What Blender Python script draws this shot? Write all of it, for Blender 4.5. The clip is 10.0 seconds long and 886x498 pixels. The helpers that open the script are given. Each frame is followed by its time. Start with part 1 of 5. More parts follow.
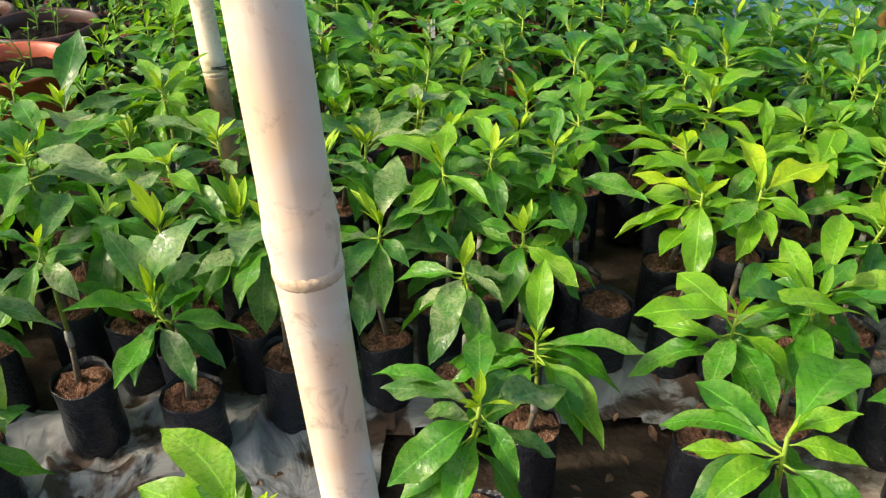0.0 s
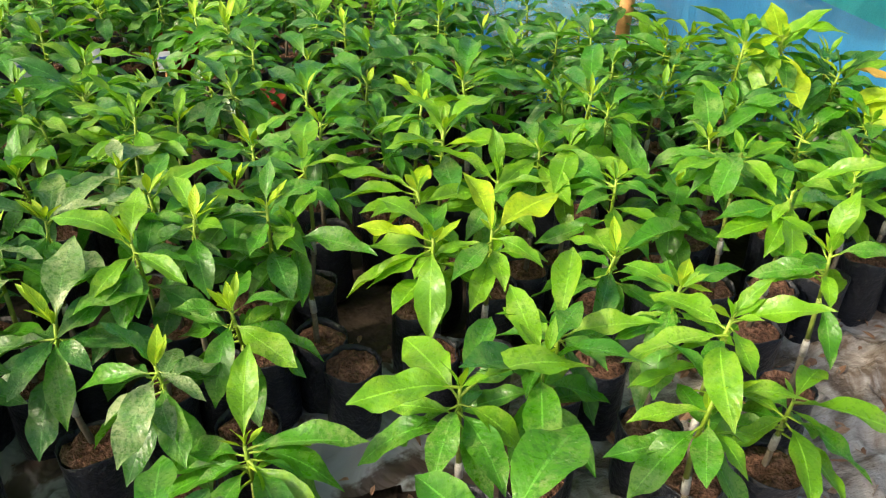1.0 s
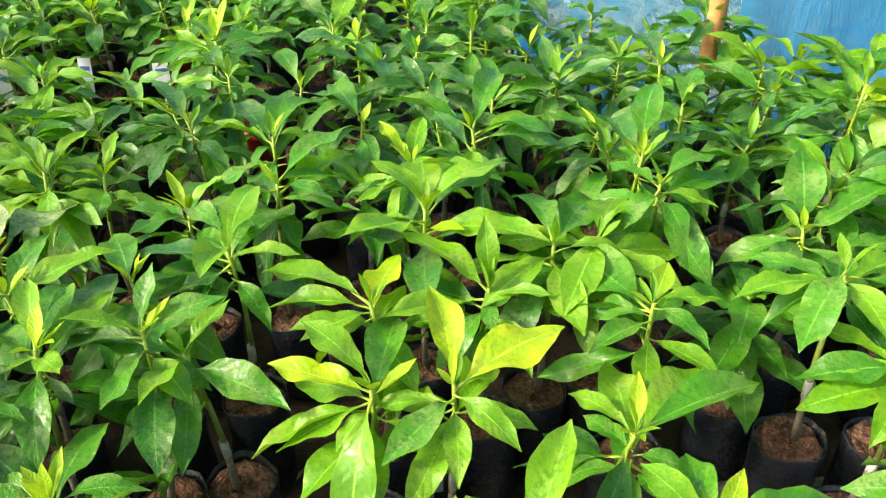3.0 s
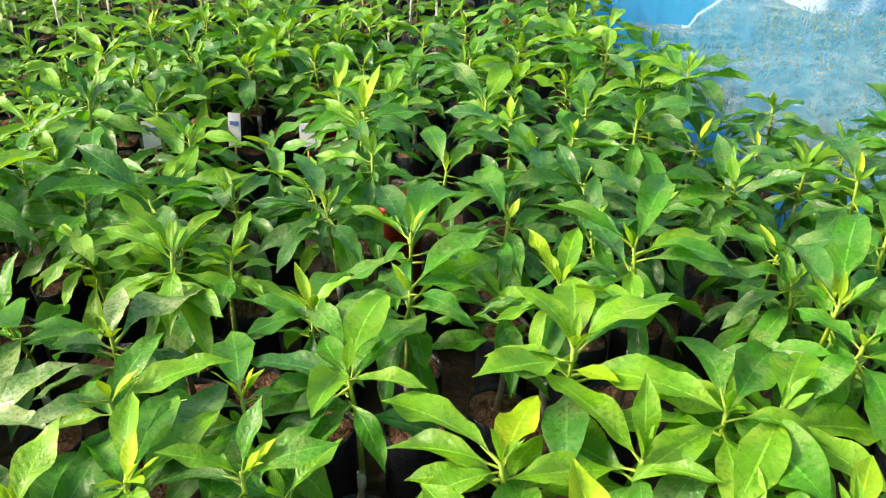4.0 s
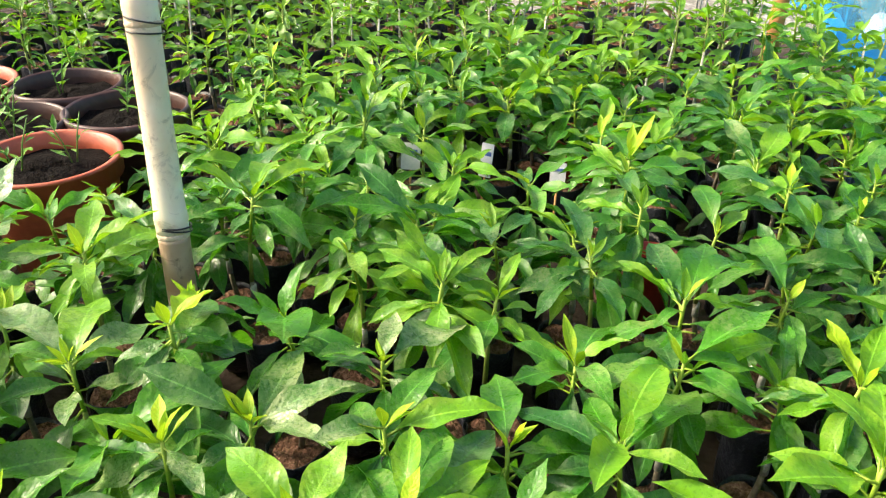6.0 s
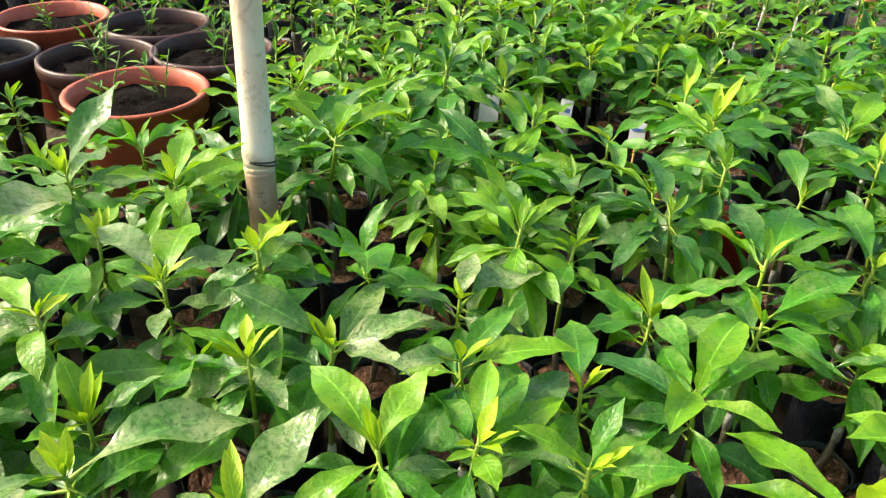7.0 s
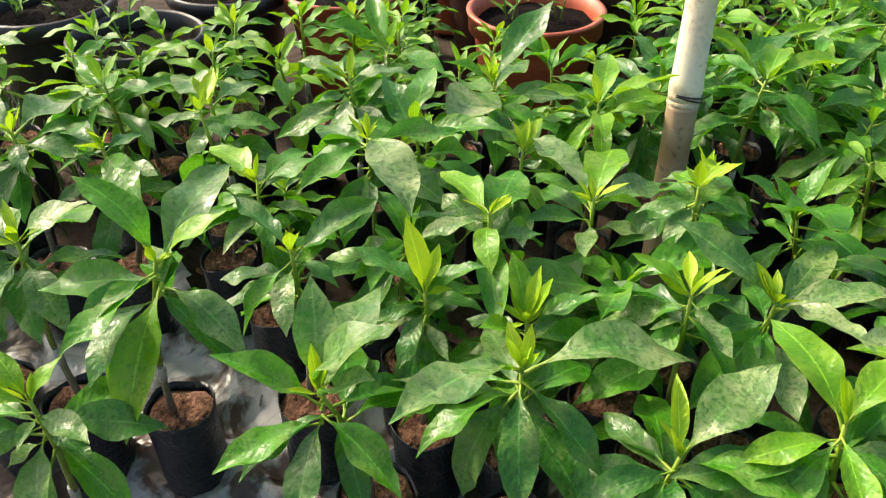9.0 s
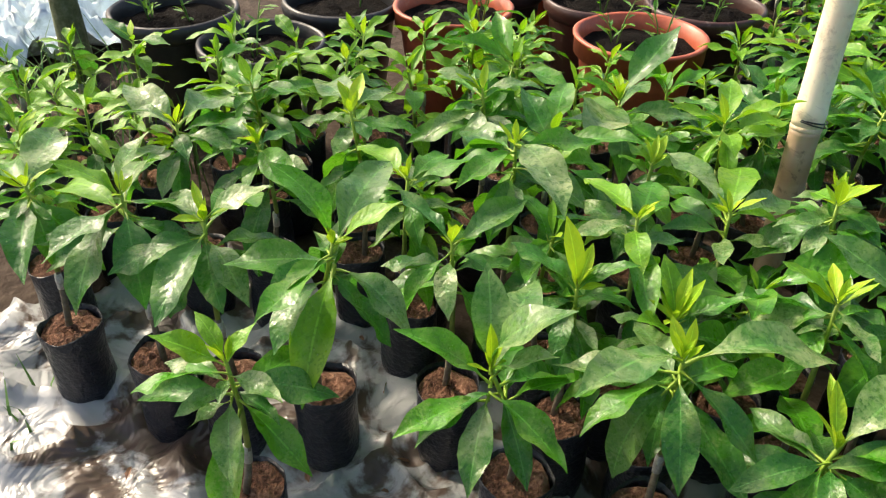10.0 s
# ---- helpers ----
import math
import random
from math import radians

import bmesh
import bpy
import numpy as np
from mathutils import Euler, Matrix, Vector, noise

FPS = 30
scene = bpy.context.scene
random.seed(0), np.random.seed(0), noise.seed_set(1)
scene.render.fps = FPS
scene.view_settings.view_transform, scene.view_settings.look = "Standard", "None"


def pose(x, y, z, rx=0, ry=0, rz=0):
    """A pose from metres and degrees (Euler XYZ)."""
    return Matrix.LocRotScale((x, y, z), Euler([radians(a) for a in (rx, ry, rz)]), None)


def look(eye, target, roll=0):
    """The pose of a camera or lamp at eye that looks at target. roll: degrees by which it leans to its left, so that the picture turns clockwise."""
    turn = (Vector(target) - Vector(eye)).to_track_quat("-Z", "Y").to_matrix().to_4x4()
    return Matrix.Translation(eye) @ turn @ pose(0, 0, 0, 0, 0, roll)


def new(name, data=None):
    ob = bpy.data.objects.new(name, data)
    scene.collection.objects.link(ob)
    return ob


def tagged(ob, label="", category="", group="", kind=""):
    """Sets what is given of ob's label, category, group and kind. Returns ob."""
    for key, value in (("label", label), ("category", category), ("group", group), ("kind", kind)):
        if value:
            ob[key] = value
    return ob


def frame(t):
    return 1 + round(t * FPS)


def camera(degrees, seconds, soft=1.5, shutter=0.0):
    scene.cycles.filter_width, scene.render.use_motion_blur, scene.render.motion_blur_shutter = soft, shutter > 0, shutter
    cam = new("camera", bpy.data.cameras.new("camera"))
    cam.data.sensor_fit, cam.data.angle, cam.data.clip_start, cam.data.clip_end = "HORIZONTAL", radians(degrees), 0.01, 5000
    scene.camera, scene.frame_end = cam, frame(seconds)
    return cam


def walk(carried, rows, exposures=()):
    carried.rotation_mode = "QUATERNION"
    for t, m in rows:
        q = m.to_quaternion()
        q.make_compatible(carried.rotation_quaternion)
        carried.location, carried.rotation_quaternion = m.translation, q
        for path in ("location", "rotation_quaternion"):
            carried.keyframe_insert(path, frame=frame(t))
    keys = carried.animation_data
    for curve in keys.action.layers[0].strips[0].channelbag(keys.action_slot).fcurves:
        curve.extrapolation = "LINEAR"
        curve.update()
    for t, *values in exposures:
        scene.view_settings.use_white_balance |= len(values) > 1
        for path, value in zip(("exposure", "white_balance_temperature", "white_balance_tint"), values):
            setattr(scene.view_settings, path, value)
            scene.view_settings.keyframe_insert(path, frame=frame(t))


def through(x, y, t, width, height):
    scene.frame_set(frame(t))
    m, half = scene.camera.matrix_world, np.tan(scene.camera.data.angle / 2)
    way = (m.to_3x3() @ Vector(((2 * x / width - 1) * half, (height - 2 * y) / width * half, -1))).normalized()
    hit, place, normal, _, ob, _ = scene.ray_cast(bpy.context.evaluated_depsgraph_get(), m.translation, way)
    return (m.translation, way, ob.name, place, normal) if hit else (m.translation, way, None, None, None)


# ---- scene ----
cam = camera(57.7, 10.0, soft=1.25)
ROWS = [
    (0.0, -0.0006, 0.0016, 1.0997, 56.96, -0.00, -0.05),
    (0.5, 0.0963, 0.0401, 1.0914, 57.30, -0.99, -7.89),
    (1.0, 0.1955, 0.1600, 1.1025, 57.44, -1.10, -13.81),
    (1.5, 0.2358, 0.2579, 1.0954, 56.82, -1.41, -17.91),
    (2.0, 0.2981, 0.3012, 1.0915, 56.88, -1.33, -19.05),
    (2.2, 0.3399, 0.3417, 1.0939, 56.74, -1.06, -18.24),
    (3.3, 0.4851, 0.6532, 1.0499, 55.67, 0.66, -1.29),
    (3.5, 0.4741, 0.6990, 1.0535, 56.43, 0.67, 1.35),
    (4.0, 0.4519, 0.7556, 1.0795, 58.65, 0.16, 4.44),
    (4.5, 0.4087, 0.7954, 1.0994, 60.47, -0.07, 6.44),
    (5.0, 0.3611, 0.8102, 1.1044, 61.32, -0.35, 9.26),
    (5.5, 0.3405, 0.7993, 1.1062, 61.24, -0.42, 15.49),
    (5.7, 0.3279, 0.7884, 1.1001, 61.07, -0.53, 17.70),
    (6.8, 0.3041, 0.7510, 1.0752, 58.71, -1.20, 24.29),
    (7.0, 0.2980, 0.7394, 1.0683, 57.99, -1.48, 25.50),
    (7.5, 0.2672, 0.6977, 1.0412, 56.00, -1.32, 29.40),
    (8.0, 0.2241, 0.6648, 1.0389, 54.56, -0.79, 34.59),
    (8.5, 0.1643, 0.6393, 1.0338, 53.59, -0.05, 41.20),
    (9.0, 0.1229, 0.6217, 1.0492, 53.39, 0.26, 47.63),
    (9.5, 0.1154, 0.5741, 1.0597, 54.13, -0.39, 50.96),
    (10.0, 0.0828, 0.4469, 1.0628, 55.01, -0.98, 51.60),
]
walk(cam, [(t, pose(x, y, z, rx, ry, rz)) for t, x, y, z, rx, ry, rz in ROWS],
     exposures=[(0.0, 0.59), (1.0, 0.79), (2.0, 0.91), (3.5, 1.20), (4.5, 0.95), (5.5, 1.19), (7.5, 1.03), (9.0, 0.90), (10.0, 0.82)])

# ---- light ----
world = bpy.data.worlds.new("world")
scene.world = world
world.use_nodes = True
wn = world.node_tree
sky = wn.nodes.new("ShaderNodeTexSky")
sky.sky_type, sky.sun_disc = "NISHITA", False
SUN_ELEVATION, SUN_AZIMUTH = 38.0, -101.0          # azimuth clockwise from +y
sky.sun_elevation, sky.sun_rotation = radians(SUN_ELEVATION), radians(SUN_AZIMUTH)
sky.dust_density, sky.air_density, sky.ozone_density = 6.0, 1.0, 0.3
wn.links.new(sky.outputs[0], wn.nodes["Background"].inputs[0])
wn.nodes["Background"].inputs[1].default_value = 0.145
sun = new("sun", bpy.data.lights.new("sun", "SUN"))
sun.data.energy, sun.data.angle, sun.data.color = 2.5, radians(6), (1.0, 0.87, 0.66)
se, sa = radians(SUN_ELEVATION), radians(SUN_AZIMUTH)
sun.matrix_world = look((6 * math.sin(sa) * math.cos(se), 6 * math.cos(sa) * math.cos(se), 6 * math.sin(se)), (0, 0, 0))


# ---- materials ----
def nodes_of(name):
    m = bpy.data.materials.new(name)
    m.use_nodes = True
    t = m.node_tree
    return m, t, t.nodes["Principled BSDF"], t.nodes["Material Output"]


def node(t, kind, **values):
    n = t.nodes.new(kind)
    for k, v in values.items():
        n.inputs[k].default_value = v
    return n


def noise_tex(t, scale, detail=4.0, rough=0.6, coord="Object", distort=0.0):
    tc = t.nodes.new("ShaderNodeTexCoord")
    n = node(t, "ShaderNodeTexNoise", Scale=scale, Detail=detail, Roughness=rough, Distortion=distort)
    t.links.new(tc.outputs[coord], n.inputs["Vector"])
    return n.outputs["Fac"]


def ramp(t, source, stops):
    r = t.nodes.new("ShaderNodeValToRGB")
    while len(r.color_ramp.elements) < len(stops):
        r.color_ramp.elements.new(0.5)
    for e, (p, c) in zip(r.color_ramp.elements, stops):
        e.position, e.color = p, (*c, 1)
    t.links.new(source, r.inputs[0])
    return r.outputs[0]


def mix(t, fac, a, b, blend="MIX"):
    m = t.nodes.new("ShaderNodeMix")
    m.data_type, m.blend_type = "RGBA", blend
    for sock, v in ((m.inputs[0], fac), (m.inputs[6], a), (m.inputs[7], b)):
        if isinstance(v, bpy.types.NodeSocket):
            t.links.new(v, sock)
        else:
            sock.default_value = v if not isinstance(v, tuple) else (*v, 1)
    return m.outputs[2]


def maths(t, op, a, b=0.0):
    m = t.nodes.new("ShaderNodeMath")
    m.operation = op
    for sock, v in ((m.inputs[0], a), (m.inputs[1], b)):
        if isinstance(v, bpy.types.NodeSocket):
            t.links.new(v, sock)
        else:
            sock.default_value = v
    return m.outputs[0]


def bump(t, p, height, strength=0.4, distance=0.01):
    b = node(t, "ShaderNodeBump", Strength=strength, Distance=distance)
    t.links.new(height, b.inputs["Height"])
    t.links.new(b.outputs[0], p.inputs["Normal"])


def rough_surface(name, stops, scale, roughness, bump_by=0.4, distance=0.01, coord="Object", fine=8.0, shine=0.5):
    m, t, p, out = nodes_of(name)
    big, small = noise_tex(t, scale, 5, 0.65, coord), noise_tex(t, scale * fine, 3, 0.6, coord)
    both = maths(t, "ADD", maths(t, "MULTIPLY", big, 0.65), maths(t, "MULTIPLY", small, 0.35))
    t.links.new(ramp(t, both, stops), p.inputs["Base Color"])
    p.inputs["Roughness"].default_value = roughness
    bump(t, p, both, bump_by, distance)
    p.inputs["Specular IOR Level"].default_value = shine
    return m


def leaf_material(name, dark, light, through, gloss=0.38, film=0.25, islands=False, dust=(0.34, 0.38, 0.15)):
    """A waxy leaf: pale midrib and side veins, blotches, a dried spray film, light through the blade."""
    m, t, p, out = nodes_of(name)
    uv = t.nodes.new("ShaderNodeUVMap")
    split = t.nodes.new("ShaderNodeSeparateXYZ")
    t.links.new(uv.outputs[0], split.inputs[0])
    along, across = split.outputs[0], maths(t, "ABSOLUTE", maths(t, "SUBTRACT", split.outputs[1], 0.5))
    info = t.nodes.new("ShaderNodeObjectInfo")
    chance = t.nodes.new("ShaderNodeNewGeometry").outputs["Random Per Island"] if islands else info.outputs["Random"]
    place = t.nodes.new("ShaderNodeTexCoord")
    shift = t.nodes.new("ShaderNodeVectorMath")
    shift.operation = "SCALE"
    t.links.new(info.outputs["Location"], shift.inputs[0])
    shift.inputs["Scale"].default_value = 37.0
    moved = t.nodes.new("ShaderNodeVectorMath")
    t.links.new(place.outputs["Object"], moved.inputs[0])
    t.links.new(shift.outputs[0], moved.inputs[1])

    def own(scale, detail, rough=0.6, distort=0.0):
        n = node(t, "ShaderNodeTexNoise", Scale=scale, Detail=detail, Roughness=rough, Distortion=distort)
        t.links.new(moved.outputs[0], n.inputs["Vector"])
        return n.outputs["Fac"]

    blotch = own(4.0, 4)
    tone = maths(t, "ADD", maths(t, "MULTIPLY", chance, 0.6), maths(t, "SUBTRACT", maths(t, "MULTIPLY", blotch, 1.1), 0.3))
    base = mix(t, tone, dark, light)
    worn = maths(t, "SUBTRACT", maths(t, "ADD", own(3.0, 5, 0.65), maths(t, "MULTIPLY", across, 0.35)), 0.58)
    edge = maths(t, "MULTIPLY", maths(t, "MINIMUM", maths(t, "MAXIMUM", maths(t, "MULTIPLY", worn, 6.0), 0.0), 1.0), 0.40)
    base = mix(t, edge, base, tuple(min(1.0, c * k) for c, k in zip(light, (1.9, 1.25, 1.0))))
    rib = maths(t, "LESS_THAN", across, 0.026)
    vein = maths(t, "FRACT", maths(t, "SUBTRACT", maths(t, "MULTIPLY", along, 8.5), maths(t, "MULTIPLY", across, 3.6)))
    gap = maths(t, "ABSOLUTE", maths(t, "SUBTRACT", vein, 0.5))
    vein = maths(t, "LESS_THAN", gap, 0.05)
    pale = tuple(min(1.0, c * 1.5 + 0.03) for c in light)
    base = mix(t, maths(t, "MAXIMUM", maths(t, "MULTIPLY", rib, 0.85), maths(t, "MULTIPLY", vein, 0.15)), base, pale)
    flecks = maths(t, "ADD", maths(t, "MULTIPLY", own(9.0 if film > 0.8 else 26.0, 5, 0.7, 0.6), 0.55), maths(t, "MULTIPLY", own(3.0, 2), 0.55))
    streak = maths(t, "MINIMUM", maths(t, "MAXIMUM", maths(t, "MULTIPLY", maths(t, "SUBTRACT", flecks, 0.43 if film > 0.8 else 0.53), 3.0 if film > 0.8 else 8.0), 0.0), 1.0)
    spots = maths(t, "MULTIPLY", maths(t, "MULTIPLY", streak, maths(t, "ADD", maths(t, "MULTIPLY", chance, 0.9), 0.25)), film)
    base = mix(t, spots, base, dust)
    mottle = maths(t, "MULTIPLY", maths(t, "SUBTRACT", maths(t, "ADD", maths(t, "MULTIPLY", own(30.0, 2, 0.6), 0.8), maths(t, "MULTIPLY", own(4.0, 2), 0.25)), 0.55), 11.0)
    mottle = maths(t, "MULTIPLY", maths(t, "MINIMUM", maths(t, "MAXIMUM", mottle, 0.0), 1.0), 0.7 if film > 0.05 else 0.12)
    base = mix(t, mottle, base, tuple(c * 0.8 for c in dark))
    sallow = maths(t, "MULTIPLY", maths(t, "SUBTRACT", maths(t, "ADD", maths(t, "MULTIPLY", own(17.0, 3, 0.65), 0.6), maths(t, "MULTIPLY", own(2.6, 2), 0.45)), 0.55), 7.0)
    sallow = maths(t, "MULTIPLY", maths(t, "MINIMUM", maths(t, "MAXIMUM", sallow, 0.0), 1.0), 0.45)
    base = mix(t, sallow, base, tuple(min(1.0, c * k) for c, k in zip(light, (1.5, 1.2, 1.0))))
    cells = node(t, "ShaderNodeTexVoronoi", Scale=24.0)
    t.links.new(moved.outputs[0], cells.inputs["Vector"])
    drops = maths(t, "MULTIPLY", maths(t, "LESS_THAN", cells.outputs["Distance"], 0.13), maths(t, "MULTIPLY", maths(t, "GREATER_THAN", own(5.0, 2), 0.50), 0.5))
    base = mix(t, drops, base, (0.42, 0.48, 0.25))
    t.links.new(base, p.inputs["Base Color"])
    patchy = maths(t, "MULTIPLY", maths(t, "SUBTRACT", own(11.0, 5, 0.72, 0.5), 0.5), 1.5)
    rgh = maths(t, "MAXIMUM", maths(t, "SUBTRACT", maths(t, "ADD", patchy, gloss + 0.05), maths(t, "MULTIPLY", drops, 0.5)), 0.15)
    t.links.new(rgh, p.inputs["Roughness"])
    p.inputs["Specular IOR Level"].default_value = 0.48
    h = maths(t, "SUBTRACT", maths(t, "ADD", maths(t, "ADD", maths(t, "MULTIPLY", own(6.0, 3), 0.9), maths(t, "MULTIPLY", drops, 0.5)), maths(t, "MULTIPLY", own(21.0, 2), 0.42)), maths(t, "MAXIMUM", maths(t, "MULTIPLY", rib, 1.2), maths(t, "MULTIPLY", maths(t, "SUBTRACT", 0.5, gap), 0.24)))
    bump(t, p, h, 0.55, 0.0045)
    tr = node(t, "ShaderNodeBsdfTranslucent")
    t.links.new(mix(t, 0.75, base, through), tr.inputs["Color"])
    ms = node(t, "ShaderNodeMixShader", Fac=0.28)
    t.links.new(p.outputs[0], ms.inputs[1])
    t.links.new(tr.outputs[0], ms.inputs[2])
    t.links.new(ms.outputs[0], out.inputs["Surface"])
    return m


LEAF = {
    "deep": leaf_material("leaf_deep_green", (0.017, 0.098, 0.015), (0.054, 0.212, 0.022), (0.11, 0.44, 0.02), 0.31, 0.40),
    "mid": leaf_material("leaf_mid_green", (0.024, 0.140, 0.006), (0.078, 0.295, 0.008), (0.19, 0.60, 0.012), 0.35, 0.42),
    "lime": leaf_material("leaf_lime_green", (0.068, 0.25, 0.004), (0.172, 0.40, 0.005), (0.40, 0.76, 0.010), 0.40, 0.30),
    "bud": leaf_material("leaf_young_yellow_green", (0.19, 0.41, 0.008), (0.36, 0.56, 0.012), (0.56, 0.82, 0.02), 0.44, 0.0),
    "dusty": leaf_material("leaf_with_dried_spray", (0.026, 0.115, 0.020), (0.078, 0.24, 0.030), (0.16, 0.50, 0.02), 0.27, 0.95, False, (0.50, 0.54, 0.27)),
    "amber": leaf_material("leaf_orange_brown", (0.40, 0.17, 0.04), (0.62, 0.42, 0.08), (0.75, 0.50, 0.08), 0.46, 0.0),
    "yellow": leaf_material("leaf_yellowing", (0.19, 0.41, 0.003), (0.36, 0.54, 0.005), (0.58, 0.80, 0.01), 0.46, 0.12),
}
FAR_LEAF = leaf_material("leaf_far_green", (0.022, 0.115, 0.006), (0.095, 0.28, 0.008), (0.26, 0.62, 0.012), 0.42, 0.2, True)
PETIOLE = rough_surface("petiole_yellow_green", [(0.3, (0.15, 0.28, 0.015)), (0.7, (0.30, 0.42, 0.03))], 20, 0.5, 0.1)
STEM = rough_surface("green_stem", [(0.3, (0.11, 0.17, 0.025)), (0.7, (0.25, 0.32, 0.05))], 14, 0.6, 0.3)
WOODY = rough_surface("woody_stem", [(0.3, (0.09, 0.07, 0.05)), (0.6, (0.20, 0.17, 0.12)), (0.75, (0.45, 0.43, 0.38))], 22, 0.8, 0.5)
TAPE = rough_surface("white_graft_tape", [(0.3, (0.22, 0.21, 0.18)), (0.5, (0.42, 0.41, 0.38)), (0.7, (0.66, 0.66, 0.63))], 30, 0.5, 0.4)
BAG = rough_surface("black_polythene", [(0.35, (0.008, 0.010, 0.016)), (0.58, (0.018, 0.021, 0.030)), (0.72, (0.09, 0.075, 0.06))], 12, 0.32, 0.75, 0.014)
SOIL = rough_surface("red_brown_potting_soil", [(0.36, (0.045, 0.024, 0.016)), (0.5, (0.17, 0.085, 0.055)), (0.66, (0.33, 0.19, 0.13))], 16, 0.95, 1.0, 0.02, shine=0.2)
GROUND = rough_surface("trodden_earth", [(0.3, (0.030, 0.020, 0.014)), (0.55, (0.060, 0.042, 0.030)), (0.75, (0.115, 0.088, 0.066))], 2.2, 0.95, 0.9, 0.05, shine=0.25)


def bamboo_material(name, pale, tan, smear, amount):
    """Dry bamboo: long grain, tan blushes, dark smears and specks."""
    m, t, p, out = nodes_of(name)
    tc = t.nodes.new("ShaderNodeTexCoord")
    mp = node(t, "ShaderNodeMapping", Scale=(1.0, 1.0, 0.06))
    t.links.new(tc.outputs["Object"], mp.inputs["Vector"])
    grain = node(t, "ShaderNodeTexNoise", Scale=160.0, Detail=4.0, Roughness=0.6)
    t.links.new(mp.outputs[0], grain.inputs["Vector"])
    blush = noise_tex(t, 7.0, 4, 0.6, distort=0.6)
    base = ramp(t, blush, [(0.38, tan), (0.62, pale)])
    base = mix(t, maths(t, "MULTIPLY", grain.outputs["Fac"], 0.35), base, tan)
    dirt = maths(t, "MULTIPLY", maths(t, "SUBTRACT", noise_tex(t, 24.0, 6, 0.75, distort=1.0), 0.54), 8.0)
    dirt = maths(t, "MULTIPLY", maths(t, "MINIMUM", maths(t, "MAXIMUM", dirt, 0.0), 1.0), amount)
    t.links.new(mix(t, dirt, base, smear), p.inputs["Base Color"])
    p.inputs["Roughness"].default_value = 0.42
    bump(t, p, grain.outputs["Fac"], 0.15, 0.002)
    return m


BAMBOO = bamboo_material("weathered_bamboo", (0.95, 0.91, 0.84), (0.86, 0.65, 0.47), (0.46, 0.32, 0.23), 0.7)
CREAM_BAMBOO = bamboo_material("cream_bamboo", (0.94, 0.84, 0.68), (0.84, 0.66, 0.47), (0.30, 0.20, 0.13), 0.55)
STAINED_BAMBOO = bamboo_material("brown_stained_bamboo", (0.56, 0.42, 0.30), (0.38, 0.24, 0.14), (0.12, 0.075, 0.05), 0.8)
NODE_RING = rough_surface("bamboo_node", [(0.3, (0.52, 0.36, 0.21)), (0.7, (0.80, 0.66, 0.50))], 25, 0.7, 0.4)
TERRACOTTA = rough_surface("orange_red_plastic", [(0.3, (0.36, 0.075, 0.035)), (0.6, (0.52, 0.125, 0.06)), (0.75, (0.50, 0.22, 0.14))], 6, 0.42, 0.15)
BROWN_POT = rough_surface("dark_brown_plastic", [(0.3, (0.035, 0.016, 0.012)), (0.6, (0.07, 0.03, 0.022)), (0.75, (0.22, 0.17, 0.15))], 6, 0.4, 0.2)
BLACK_POT = rough_surface("black_plastic", [(0.3, (0.012, 0.012, 0.013)), (0.6, (0.03, 0.028, 0.028)), (0.78, (0.14, 0.13, 0.12))], 6, 0.4, 0.2)
DARK_SOIL = rough_surface("dark_compost", [(0.40, (0.004, 0.003, 0.003)), (0.58, (0.011, 0.009, 0.007)), (0.74, (0.036, 0.028, 0.022))], 18, 0.95, 1.0, 0.02, shine=0.08)
ORANGE_WOOD = rough_surface("orange_timber", [(0.3, (0.42, 0.17, 0.05)), (0.6, (0.66, 0.33, 0.12)), (0.75, (0.7, 0.45, 0.22))], 9, 0.7, 0.4)
GRASS = rough_surface("dry_grass", [(0.34, (0.10, 0.15, 0.04)), (0.52, (0.32, 0.34, 0.14)), (0.68, (0.66, 0.62, 0.40))], 5, 0.9, 0.2)
WEED = rough_surface("green_weed", [(0.3, (0.06, 0.16, 0.025)), (0.7, (0.16, 0.32, 0.05))], 9, 0.6, 0.2)
PAPER = rough_surface("white_label_card", [(0.3, (0.6, 0.62, 0.68)), (0.7, (0.82, 0.82, 0.85))], 12, 0.6, 0.1)
RED = rough_surface("red_plastic", [(0.3, (0.42, 0.03, 0.025)), (0.7, (0.62, 0.07, 0.05))], 9, 0.4, 0.1)
ROPE = rough_surface("white_rope", [(0.3, (0.6, 0.62, 0.62)), (0.7, (0.85, 0.86, 0.86))], 40, 0.8, 0.3)


